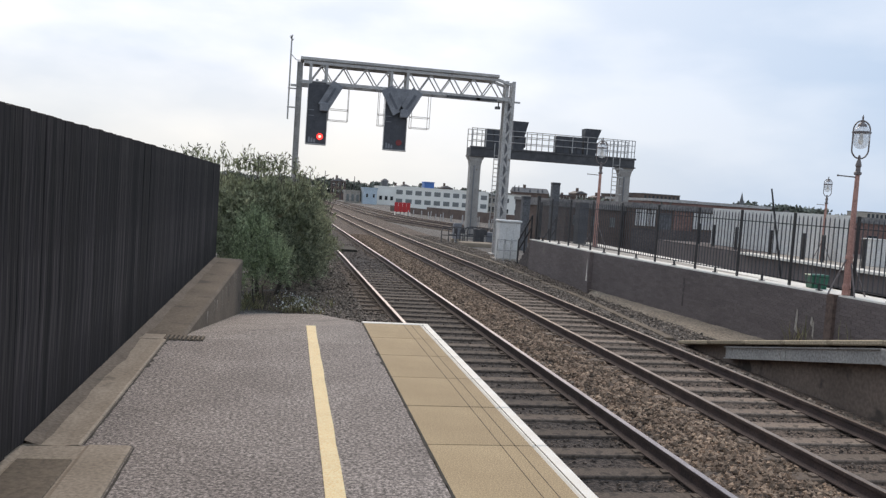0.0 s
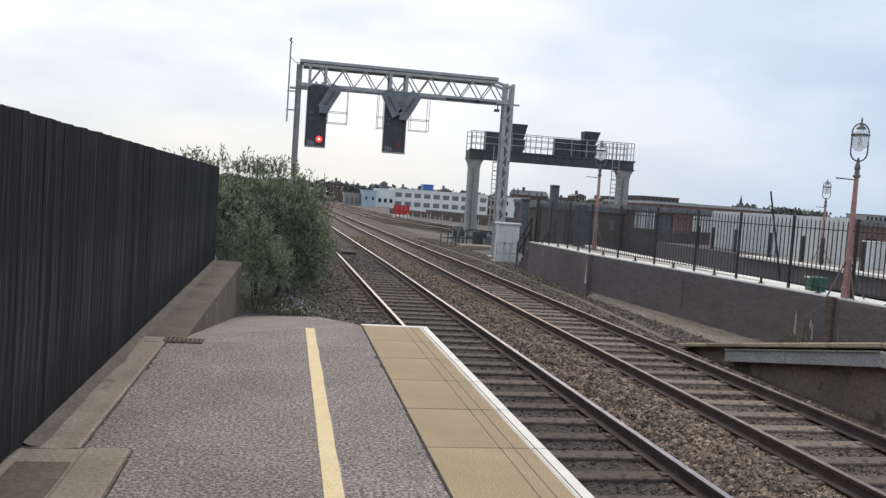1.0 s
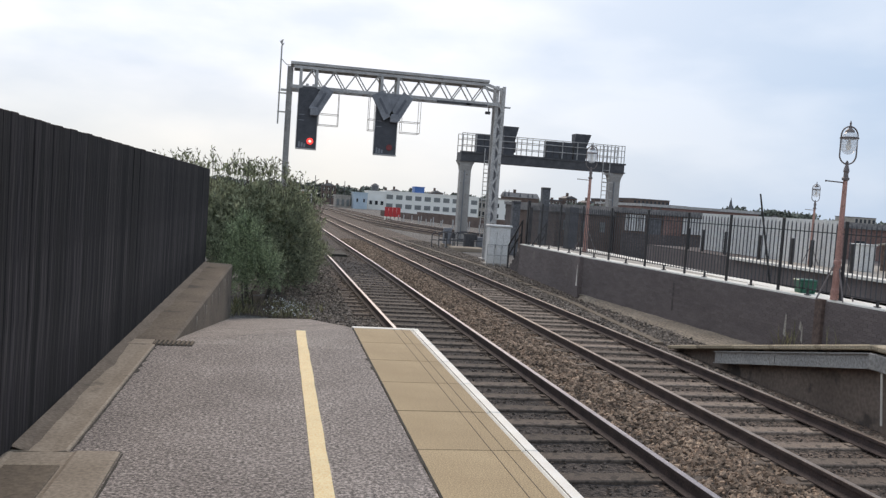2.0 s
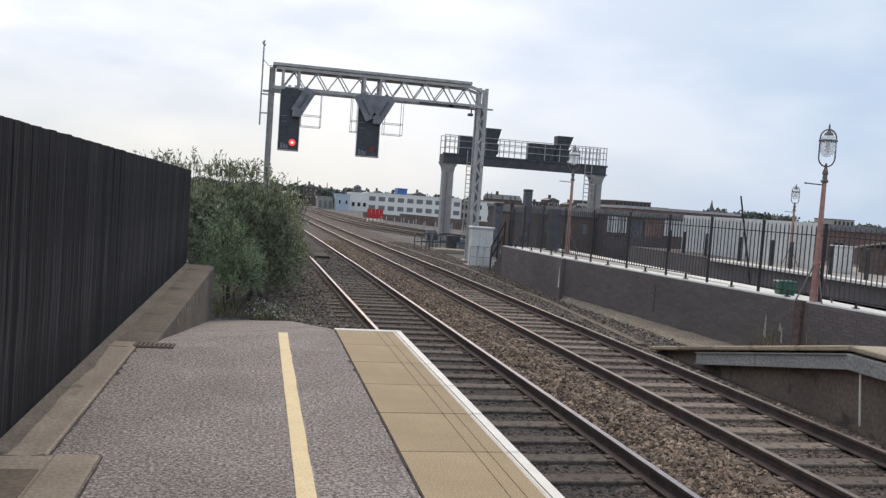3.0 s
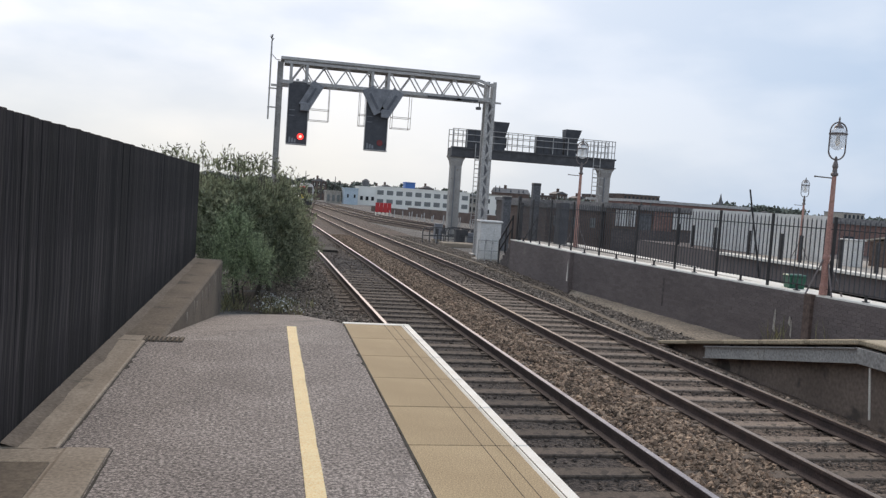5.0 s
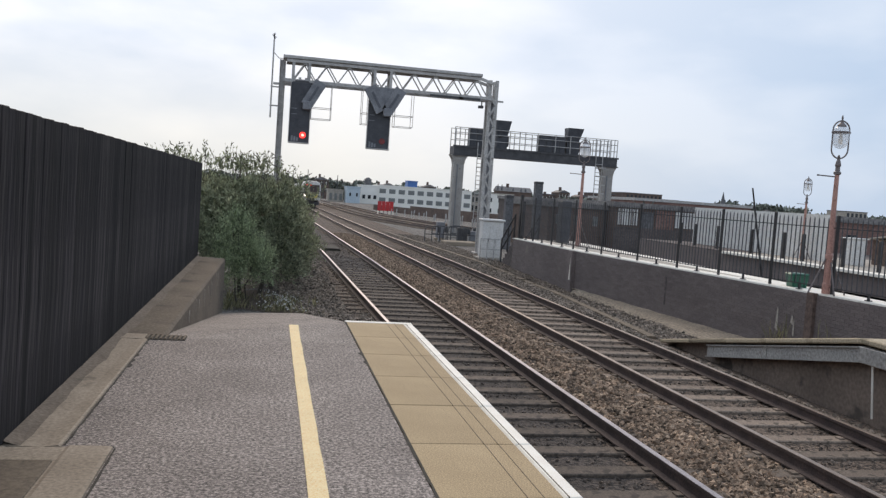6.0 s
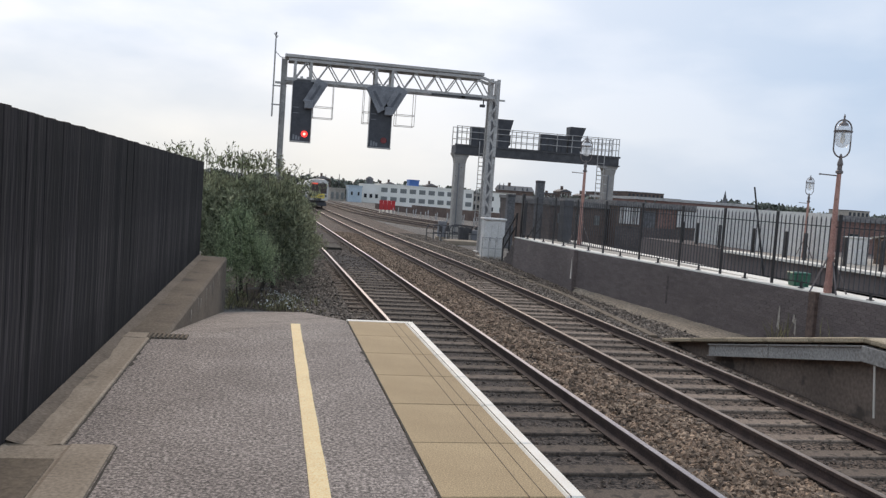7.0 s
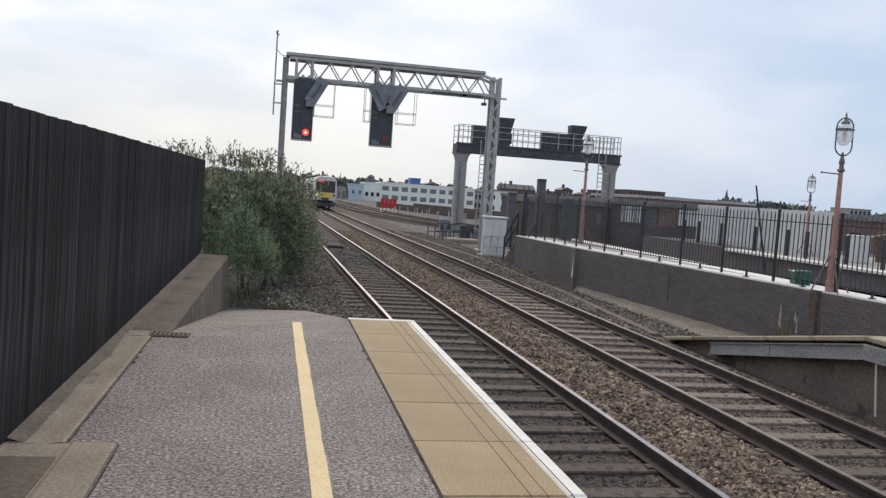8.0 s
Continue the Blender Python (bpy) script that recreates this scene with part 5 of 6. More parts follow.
def build_lineside():
    g = GROUND + fall(37) - 0.05
    c = thing("lineside_cabinet", "white steel equipment cabinet beside the line", "cabinet")
    bm = B()
    box(bm, 9.14, 10.08, 36.5, 37.1, g + 0.1, 0.52, 0.02)
    part("case", bm, "cabinet_white", c)
    bm = B()
    box(bm, 9.08, 10.14, 36.42, 37.18, 0.522, 0.62, 0.03)
    part("top", bm, "cabinet_white", c)
    for i in range(3):
        bm = B()
        box(bm, 9.17 + 0.3 * i, 9.45 + 0.3 * i, 36.475, 36.498, g + 0.25, 0.42, 0.008)
        d = part("door", bm, "cabinet_white", c)
        bm = B()
        box(bm, 9.40 + 0.3 * i, 9.43 + 0.3 * i, 36.44, 36.474, -0.4, -0.22)
        part("handle", bm, "dark_steel", d)
    bm = B()
    box(bm, 9.0, 10.22, 36.3, 37.25, g - 0.08, g + 0.098, 0.01)
    part("plinth", bm, "pale_concrete", c)
    # guard rail before it
    r = thing("guard_rail", "galvanised tubular guard rail beside the line", "railing", "lineside guard rails")
    for x in (8.95, 9.25, 9.55, 9.85):
        bm = B()
        rod(bm, (x, 35.9, g - 0.02), (x, 35.9, g + 0.95), 0.022, n=6)
        part("upright", bm, "galvanised", r)
    for z in (0.95, 0.5):
        bm = B()
        rod(bm, (8.95, 35.9, g + z), (9.85, 35.9, g + z), 0.022, n=6)
        part("rail", bm, "galvanised", r)
    # slabs, troughs and hooped rails round the far gantry leg
    t = thing("cable_trough", "pale concrete cable trough along the line", "cable trough")
    for i in range(42):
        bm = B()
        y = 16.4 + i * 1.0
        x = TROUGH(y)
        x2 = TROUGH(y + 0.98)
        zz = bed_level(x, y) + 0.01
        v = []
        for a, b in ((x, y), (x2, y + 0.98)):
            v += [bm.verts.new(p) for p in ((a - 0.09, b, zz - 0.08), (a + 0.09, b, zz - 0.08), (a + 0.09, b, zz + 0.04), (a - 0.09, b, zz + 0.04))]
        for k in range(4):
            bm.faces.new((v[k], v[(k + 1) % 4], v[4 + (k + 1) % 4], v[4 + k]))
        bm.faces.new(v[:4][::-1])
        bm.faces.new(v[4:])
        part("trough_lid", bm, "stained_concrete", t)
    b = thing("concrete_base", "pale concrete slab among the lineside equipment", "slab")
    bm = B()
    zz = GROUND + fall(49)
    box(bm, 9.8, 11.7, 47.4, 49.0, zz - 0.1, zz + 0.13, 0.03)
    part("slab", bm, "concrete", b)
    for k in range(7):
        e = thing("relay_case", "small dark relay case on a short leg", "relay case", "relay cases")
        x, y = 9.9 + 0.62 * k, 51.0 + 1.1 * math.sin(k * 2.1)
        z2 = GROUND + fall(y) - 0.05
        bm = B()
        box(bm, x + 0.06, x + 0.26, y, y + 0.2, z2 + 0.5, z2 + 0.85, 0.02)
        part("case", bm, "dark_steel", e)
        bm = B()
        rod(bm, (x + 0.16, y + 0.12, z2), (x + 0.16, y + 0.12, z2 + 0.5), 0.04, n=6)
        part("leg", bm, "galvanised", e)
    for k, (x, y) in enumerate(((8.75, 48.6), (9.35, 49.6), (9.9, 48.9), (10.5, 50.5), (11.3, 50.0), (11.0, 52.0))):
        zz = GROUND + fall(y) - 0.05
        h = thing("hoop_rail", "dark weathered hooped guard rail among the ballast", "railing", "hooped guard rails")
        bm = B()
        pts = [(x, y, zz), (x, y, zz + 0.75), (x + 0.12, y, zz + 0.95), (x + 0.75, y, zz + 0.95), (x + 0.87, y, zz + 0.75), (x + 0.87, y, zz)]
        for a, b in zip(pts, pts[1:]):
            rod(bm, a, b, 0.03, n=6)
        part("hoop", bm, "dark_steel", h)
        bm = B()
        rod(bm, (x, y, zz + 0.48), (x + 0.87, y, zz + 0.48), 0.025, n=6)
        part("mid_rail", bm, "dark_steel", h)
    for k, (x, y, w, hh) in enumerate(((11.0, 50.0, 0.6, 0.9), (12.0, 51.0, 0.5, 0.7), (10.3, 53.0, 0.5, 1.1), (13.6, 54.0, 0.9, 1.2))):
        zz = GROUND + fall(y) - 0.05
        b = thing("location_case", "small grey lineside location case on a concrete slab", "cabinet", "lineside cases")
        bm = B()
        box(bm, x, x + w, y, y + 0.4, zz + 0.1, zz + hh, 0.02)
        part("case", bm, "signal_grey" if k % 3 else "dark_steel", b)
        bm = B()
        box(bm, x - 0.1, x + w + 0.1, y - 0.1, y + 0.5, zz - 0.05, zz + 0.098, 0.01)
        part("slab", bm, "concrete", b)
    # dark piers beyond the wall end
    for x, w, z1 in ((14.55, 0.42, 2.65), (12.9, 0.42, 1.78), (16.2, 0.5, 1.2)):
        zz = GROUND + fall(46) - 0.05
        p = thing("brick_pier", "dark sooty brick pier standing alone", "pier", "brick piers")
        bm = B()
        box(bm, x - w / 2, x + w / 2, 46 - w / 2, 46 + w / 2, zz, z1 - 0.15, 0.015)
        part("shaft", bm, "slate", p)
        bm = B()
        box(bm, x - w / 2 - 0.012, x + w / 2 + 0.012, 46 - w / 2 - 0.012, 46 + w / 2 + 0.012, z1 - 0.148, z1, 0.02)
        part("cap", bm, "dark_steel", p)
    # red and white barriers
    for i in range(4):
        y = 116 + 0.5 * i
        zz = GROUND + fall(y) - 0.05
        b = thing("barrier", "red plastic barrier with white feet beside far lines", "barrier", "red barriers", (14.1 + i * 0.62, y, zz))
        bm = B()
        box(bm, 0, 0.52, -0.05, 0.05, 0.5, 1.8, 0.03)
        part("board", bm, "red_plastic", b)
        for x in (0.02, 0.42):
            bm = B()
            box(bm, x, x + 0.14, -0.15, 0.15, 0.0, 0.5, 0.02)
            part("leg", bm, "white_paint", b)
    me = None
    for i in range(20):
        y = 117 - i * 1.75
        x = 16.2 + i * 0.25
        zz = GROUND + fall(y) - 0.05
        if me is None:
            bm = B()
            lathe(bm, [(0.06, 0), (0.06, 0.9), (0.03, 1.0)], 0, 0, 0, 8)
            me = finish(bm, "marker_post", "galvanised")
        b = tagged(new("marker_post", me), "short white marker post beside the far lines", "post", "marker posts")
        b.matrix_basis = pose(x + 0.3 * math.sin(i * 2.7), y + 0.5 * math.sin(i * 4.1), zz - 0.12 - 0.16 * math.sin(i * 1.9), 0, 3 * math.sin(i * 3.3))


build_lineside()


# ---- the bushes at the platform end ----
def foliage(name, leaves, mat, parent):
    """Many single leaves: (place, along, side, length, width)."""
    P, A, S, L, W = leaves
    n = len(P)
    up = np.cross(A, S)
    v = np.empty((n, 5, 3))
    v[:, 0] = P
    v[:, 1] = P + A * (L * 0.45)[:, None] + S * (W * 0.5)[:, None] + up * (W * 0.12)[:, None]
    v[:, 2] = P + A * (L * 0.45)[:, None] - S * (W * 0.5)[:, None] + up * (W * 0.12)[:, None]
    v[:, 3] = P + A * (L * 0.5)[:, None] - up * (W * 0.05)[:, None]
    v[:, 4] = P + A * L[:, None] - up * (L * 0.18)[:, None]
    f = np.array([(0, 1, 3), (0, 3, 2), (1, 4, 3), (3, 4, 2)])[None] + (np.arange(n) * 5)[:, None, None]
    me = bpy.data.meshes.new(name)
    me.from_pydata(v.reshape(-1, 3).tolist(), [], f.reshape(-1, 3).tolist())
    me.materials.append(M[mat])
    ob = new(name, me)
    ob.parent = parent
    return tagged(ob, kind="stuff")


def unit(a):
    return a / np.maximum(np.linalg.norm(a, axis=-1, keepdims=True), 1e-6)


def sprays(rs, bases, dirs, length, per, leaf, spread, droop):
    """Leaves in pairs along arching shoots."""
    n = len(bases)
    t = np.linspace(0.12, 1.0, per)
    P = bases[:, None, :] + dirs[:, None, :] * (t[None, :, None] * length[:, None, None])
    P[..., 2] -= droop * (t[None, :] ** 2) * length[:, None]
    P += rs.normal(0, 0.012, P.shape)
    A = unit(dirs[:, None, :] * 0.55 + rs.normal(0, spread, P.shape))
    S = unit(np.cross(A, rs.normal(0, 1, P.shape) * 0.5 + np.array([0, 0, 1.0])))
    L = leaf * rs.uniform(0.6, 1.25, P.shape[:2]) * (1.15 - 0.6 * t[None, :])
    P, A, S, L = P.reshape(-1, 3), A.reshape(-1, 3), S.reshape(-1, 3), L.reshape(-1)
    return P, A, S, L, L * rs.uniform(0.26, 0.40, len(L))


def lobe_points(rs, n, lobes):
    """Places near the skin of overlapping lobes, with the way outwards."""
    w = np.array([l[3] * l[4] + l[4] * l[5] for l in lobes])
    k = rs.choice(len(lobes), n, p=w / w.sum())
    c = np.array([l[:3] for l in lobes])[k]
    r = np.array([l[3:] for l in lobes])[k]
    d = unit(rs.normal(0, 1, (n, 3)))
    d[:, 2] = np.where(d[:, 2] < -0.45, -d[:, 2], d[:, 2])
    rad = rs.uniform(0.62, 1.0, n) ** 0.6 * (1.0 + 0.13 * np.sin(c[:, 0] * 9 + d[:, 0] * 7) * np.sin(d[:, 2] * 8 + c[:, 1]))
    p = c + d * r * rad[:, None] + rs.normal(0, 0.07, (n, 3))
    keep = np.ones(n, bool)
    for l in lobes:
        q = np.linalg.norm((p - np.array(l[:3])) / np.array(l[3:]), axis=1)
        keep &= q > 0.55
    keep &= p[:, 2] > GROUND - 0.02
    keep &= ~((p[:, 1] < 17.25) & (p[:, 0] > -1.5))
    return p[keep], unit(d * r)[keep]


def build_bush(name, label, lobes, n, mat, seed, leaf, length, per, spread, droop, stems, bark):
    root = thing(name, label, "bush", "bushes")
    rs = np.random.RandomState(seed)
    p, d = lobe_points(rs, n, lobes)
    d = unit(d + np.array([0, 0, 0.55]) + rs.normal(0, 0.35, d.shape))
    ln = length * rs.uniform(0.5, 1.3, len(p))
    foliage("crown", sprays(rs, p - d * (ln * 0.5)[:, None], d, ln, per, leaf, spread, droop), mat, root)
    for a, b, r in stems:
        bm = B()
        pts = [Vector(a).lerp(Vector(b), i / 5) + Vector((0.08 * math.sin(i * 1.9 + r * 90), 0.08 * math.cos(i * 1.3), 0)) * (0 < i < 5) for i in range(6)]
        for i, (q, w) in enumerate(zip(pts, pts[1:])):
            rod(bm, q, w, r * (1 - i * 0.14), r * (1 - (i + 1) * 0.14), 7)
        part("stem", bm, bark, root)
    return root, rs


G0 = GROUND - 0.05
bush, rs = build_bush("buddleia_bush", "large dark green overgrown buddleia bush beside the line",
    [(-0.75, 19.6, 0.25, 0.95, 1.6, 1.4), (0.05, 21.2, 0.15, 1.0, 1.9, 1.50), (-1.5, 20.6, 0.3, 1.1, 1.7, 1.3), (0.28, 23.6, -0.1, 0.78, 2.0, 1.5), (0.5, 25.8, -0.05, 0.6, 2.0, 1.25), (1.0, 26.6, -0.35, 0.45, 0.9, 0.35), (0.1, 20.2, -0.35, 0.6, 1.0, 0.65), (-2.2, 23, 0.1, 1.2, 2.5, 1.4)],
    7000, "leaf", 21, 0.145, 0.55, 12, 0.45, 0.28,
    [((-0.6, 19.8, G0), (-0.9, 19.6, 1.5), 0.05), ((-0.2, 20.6, G0), (0.3, 20.8, 1.3), 0.055), ((0.1, 21.6, G0), (-0.3, 21.8, 1.6), 0.05), ((0.5, 23.4, G0), (0.8, 23.5, 1.1), 0.045), ((-1.3, 20.8, G0), (-1.7, 20.7, 1.8), 0.05), ((0.7, 25.6, G0), (0.9, 25.8, 0.9), 0.04)], "bark")


def build_tall_shoots():
    """Arching shoots that stand out above the bush, with leaves and faded flower spikes."""
    rs = np.random.RandomState(8)
    n = 150
    x = rs.uniform(-2.6, 1.15, n)
    y = 20.0 + rs.uniform(-1.0, 2.0, n) + np.maximum(0, x) * 3.5
    top = 1.97 - 0.32 * np.maximum(0, x + 0.3) - 0.22 * np.maximum(0, x - 0.2)
    b = np.stack([x, y, top - 0.25], -1)
    d = unit(np.stack([rs.normal(0, 0.4, n), rs.normal(0, 0.3, n), np.ones(n)], -1))
    ln = rs.uniform(0.3, 0.72, n)
    foliage("shoot_foliage", sprays(rs, b, d, ln, 10, 0.15, 0.5, 0.15), "leaf", bush)
    bm = B()
    for i in range(n):
        a = Vector(b[i])
        m = a + Vector(d[i]) * ln[i] * 0.6 - Vector((0, 0, 0.05 * ln[i]))
        e = a + Vector(d[i]) * ln[i] - Vector((0, 0, 0.15 * ln[i]))
        rod(bm, a - Vector((0, 0, 0.3)), m, 0.007, 0.005, 4, False)
        rod(bm, m, e, 0.005, 0.003, 4, False)
        if i % 2:
            rod(bm, e, e + Vector((d[i][0] * 0.15 + 0.05, 0.02, 0.04 - 0.09 * (i % 4 == 1))), 0.016, 0.004, 5)
    part("twig_tangle", bm, "bark", bush)["kind"] = "stuff"


build_tall_shoots()
build_bush("feathery_shrub", "lighter green feathery shrub at the foot of the wall",
    [(-0.68, 18.3, 0.1, 0.42, 0.6, 0.85), (-0.38, 18.2, -0.25, 0.48, 0.6, 0.65), (-0.75, 18.1, -0.4, 0.35, 0.5, 0.6)],
    1250, "light_leaf", 5, 0.075, 0.5, 14, 0.35, 0.12,
    [((-0.6, 18.2, G0), (-0.65, 18.1, 0.6), 0.02), ((-0.4, 18.2, G0), (-0.4, 18.05, 0.1), 0.018)], "bark")


def build_weeds():
    rs = np.random.RandomState(31)
    n = 1300
    x = -0.85 + 2.0 * rs.rand(n) ** 1.3
    y = 17.5 + 2.3 * rs.rand(n)
    keep = np.sin(x * 5.1) + np.sin(y * 4.3 + x * 2.0) + rs.normal(0, 0.5, n) > 0.1
    x, y = x[keep], y[keep]
    P = np.stack([x, y, np.full(len(x), GROUND - 0.04)], -1)
    A = unit(np.stack([rs.normal(0, 0.35, len(x)), rs.normal(0, 0.35, len(x)), np.ones(len(x))], -1))
    S = unit(np.cross(A, rs.normal(0, 1, A.shape)))
    L = rs.uniform(0.08, 0.28, len(x))
    root = thing("weeds", "tufts of dry grass and white flowers below the bush", "weeds")
    foliage("grass", (P, A, S, L, L * 0.10), "grass", root)
    k = rs.choice(len(x), 420)
    sel = (x[k] > -0.2) & (x[k] < 1.0)
    k = k[sel]
    tips = P[k] + A[k] * (L[k] * 1.0)[:, None]
    foliage("flowers", (tips, unit(rs.normal(0, 1, tips.shape)), unit(rs.normal(0, 1, tips.shape)), np.full(len(k), 0.035), np.full(len(k), 0.035)), "petal", root)
    # weeds on the far wall
    r2 = thing("wall_weed", "thin pale weeds growing at the foot of the wall", "weeds")
    yy = rs.choice([16.7, 16.75, 16.9, 16.4, 15.3], 60) + rs.normal(0, 0.1, 60)
    xx = np.array([wall_x(v) for v in yy]) - rs.uniform(0.02, 0.25, 60)
    zz = np.array([max(GROUND - 0.2, -1.08 / 5.95 * (v - 10)) for v in yy])
    P = np.stack([xx, yy, zz], -1)
    A = unit(np.stack([rs.normal(0, 0.2, 60), rs.normal(0, 0.2, 60), np.ones(60)], -1))
    S = unit(np.cross(A, rs.normal(0, 1, A.shape)))
    L = rs.uniform(0.2, 0.75, 60)
    foliage("stalk_tuft", (P[::2], A[::2], S[::2], L[::2], L[::2] * 0.035), "grass", r2)


build_weeds()


# ---- the town beyond ----
def building(name, label, x0, x1, y0, depth, z0, z1, wall, rows=0, cols=0, roof="flat", win=(0.55, 0.6), roof_mat="roofing", storey=3.2, first=0.5, group="town buildings", pane="dark_pane"):
    """A distant house: wall, roof and windows with frames."""
    root = thing(name, label, "building", group)
    bm = B()
    box(bm, x0, x1, y0, y0 + depth, z0, z1)
    part("wall", bm, wall, root)
    bm = B()
    if roof == "gable":
        h = (x1 - x0) * 0.22 if x1 - x0 < depth else depth * 0.35
        if x1 - x0 >= depth:
            v = [bm.verts.new(p) for p in ((x0 - 0.3, y0 - 0.3, z1), (x1 + 0.3, y0 - 0.3, z1), (x1 + 0.3, y0 + depth + 0.3, z1), (x0 - 0.3, y0 + depth + 0.3, z1), (x0, y0 + depth / 2, z1 + h), (x1, y0 + depth / 2, z1 + h))]
            for q in ((0, 1, 5, 4), (2, 3, 4, 5), (0, 4, 3), (1, 2, 5), (3, 2, 1, 0)):
                bm.faces.new([v[i] for i in q])
        else:
            v = [bm.verts.new(p) for p in ((x0 - 0.3, y0 - 0.3, z1), (x1 + 0.3, y0 - 0.3, z1), (x1 + 0.3, y0 + depth + 0.3, z1), (x0 - 0.3, y0 + depth + 0.3, z1), ((x0 + x1) / 2, y0 - 0.3, z1 + h), ((x0 + x1) / 2, y0 + depth + 0.3, z1 + h))]
            for q in ((0, 1, 4), (2, 3, 5), (1, 2, 5, 4), (3, 0, 4, 5), (3, 2, 1, 0)):
                bm.faces.new([v[i] for i in q])
        r = part("roof", bm, roof_mat, root)
        bm = B()
        cx = x0 + (x1 - x0) * 0.3
        box(bm, cx, cx + 0.9, y0 + depth * 0.4, y0 + depth * 0.4 + 0.7, z1, z1 + h + 1.1)
        part("chimney", bm, "brown_brick", r)
    else:
        box(bm, x0 - 0.15, x1 + 0.15, y0 - 0.15, y0 + depth + 0.15, z1 + 0.002, z1 + 0.3)
        part("roof", bm, roof_mat, root)
    if rows and cols:
        w = (x1 - x0) / cols
        ww, wh = w * win[0], storey * win[1]
        bm = B()
        box(bm, 0, ww, -0.06, 0.0, 0, wh)
        me = finish(bm, "window", pane)
        bm = B()
        box(bm, ww / 2 - 0.05, ww / 2 + 0.05, -0.1, -0.06, 0, wh)
        box(bm, 0, ww, -0.1, -0.06, wh * 0.55, wh * 0.55 + 0.08)
        fr = finish(bm, "window_bar", "white_paint")
        bars = "far" in name
        for r in range(rows):
            for c in range(cols):
                wdw = shared("window", me, root, pose(x0 + w * c + (w - ww) / 2, y0, z1 - first - wh - storey * r))
                if bars:
                    shared("window_bar", fr, wdw)
    return root


def build_white_works():
    g = "works buildings"
    building("works_building", "long white two-storey works with a grid of windows", 30.2, 58.5, 250, 14, -9.2, 3.05, "white_render", 3, 10, win=(0.66, 0.5), storey=2.6, first=0.8, pane="soft_pane", group=g, roof_mat="white_render")
    building("works_annexe", "plain white rendered annexe with a water tank", 25.2, 30.1, 249, 12, -9.2, 2.75, "white_render", 1, 3, win=(0.5, 0.35), first=2.6, group=g, roof_mat="white_render")
    t = thing("water_tank", "dark rusty water tank on a works roof", "tank", at=(27.4, 253, 3.05))
    bm = B()
    lathe(bm, [(0.8, 0), (0.8, 0.5), (1.1, 0.55), (1.1, 1.5), (1.25, 1.55), (0.3, 2.2)], 0, 0, 0, 8)
    part("drum", bm, "slate", t)
    building("roof_plant", "bright blue plant room on the works roof", 39.2, 42.1, 252, 5, 3.3, 4.9, "blue_sheet", group=g, roof_mat="blue_sheet")
    building("blue_shed", "pale blue sheet-clad shed beyond the tracks", 20.3, 24.1, 240, 9, -3.4, 2.0, "pale_blue", 1, 2, win=(0.25, 0.3), first=1.5, group=g, roof_mat="pale_blue")
    # pale walls and panes here stand in for haze on this shed
    building("grey_shed", "low grey shed with a pale roof near the tracks", 15.6, 19.8, 246, 9, -3.4, 0.9, "pale_concrete", 1, 3, first=0.9, pane="soft_pane", group=g, roof_mat="pale_concrete")
    building("white_house", "white rendered building behind the gantry", 63.5, 72, 252, 10, -9.2, 3.0, "white_render", 2, 3, win=(0.3, 0.4), first=1.2, group=g, roof_mat="pale_concrete")
    building("grey_block", "grey concrete block beside the works", 58.8, 63.2, 256, 10, -9.2, 2.2, "pale_concrete", 3, 4, storey=2.6, group=g)


build_white_works()


def build_shed_front(shed):
    """Pale slatted shutters, dark doors and a sooty plinth on the shed's face."""
    bm = B()
    box(bm, 19.2, 24.5, 45.9, 45.995, GROUND - 0.3, 0.42)
    part("plinth", bm, "sooty_brick", shed, "sooty black plinth")
    bm = B()
    box(bm, 0.0, 0.11, -0.06, -0.002, 0.0, 0.92)
    slat = finish(bm, "shutter_slat", "cabinet_white")
    for x0, n in ((19.42, 7), (22.95, 8)):
        for i in range(n):
            shared("shutter_slat", slat, shed, pose(x0 + 0.175 * i, 46.0, 0.56))
    bm = B()
    box(bm, 20.75, 21.6, 45.94, 45.998, 0.425, 1.36)
    part("door", bm, "slate", shed, "dark double door")
    bm = B()
    box(bm, 21.7, 22.85, 45.95, 45.998, 0.425, 1.5)
    part("red_panel", bm, "red_brick", shed, "red brick infill panel")


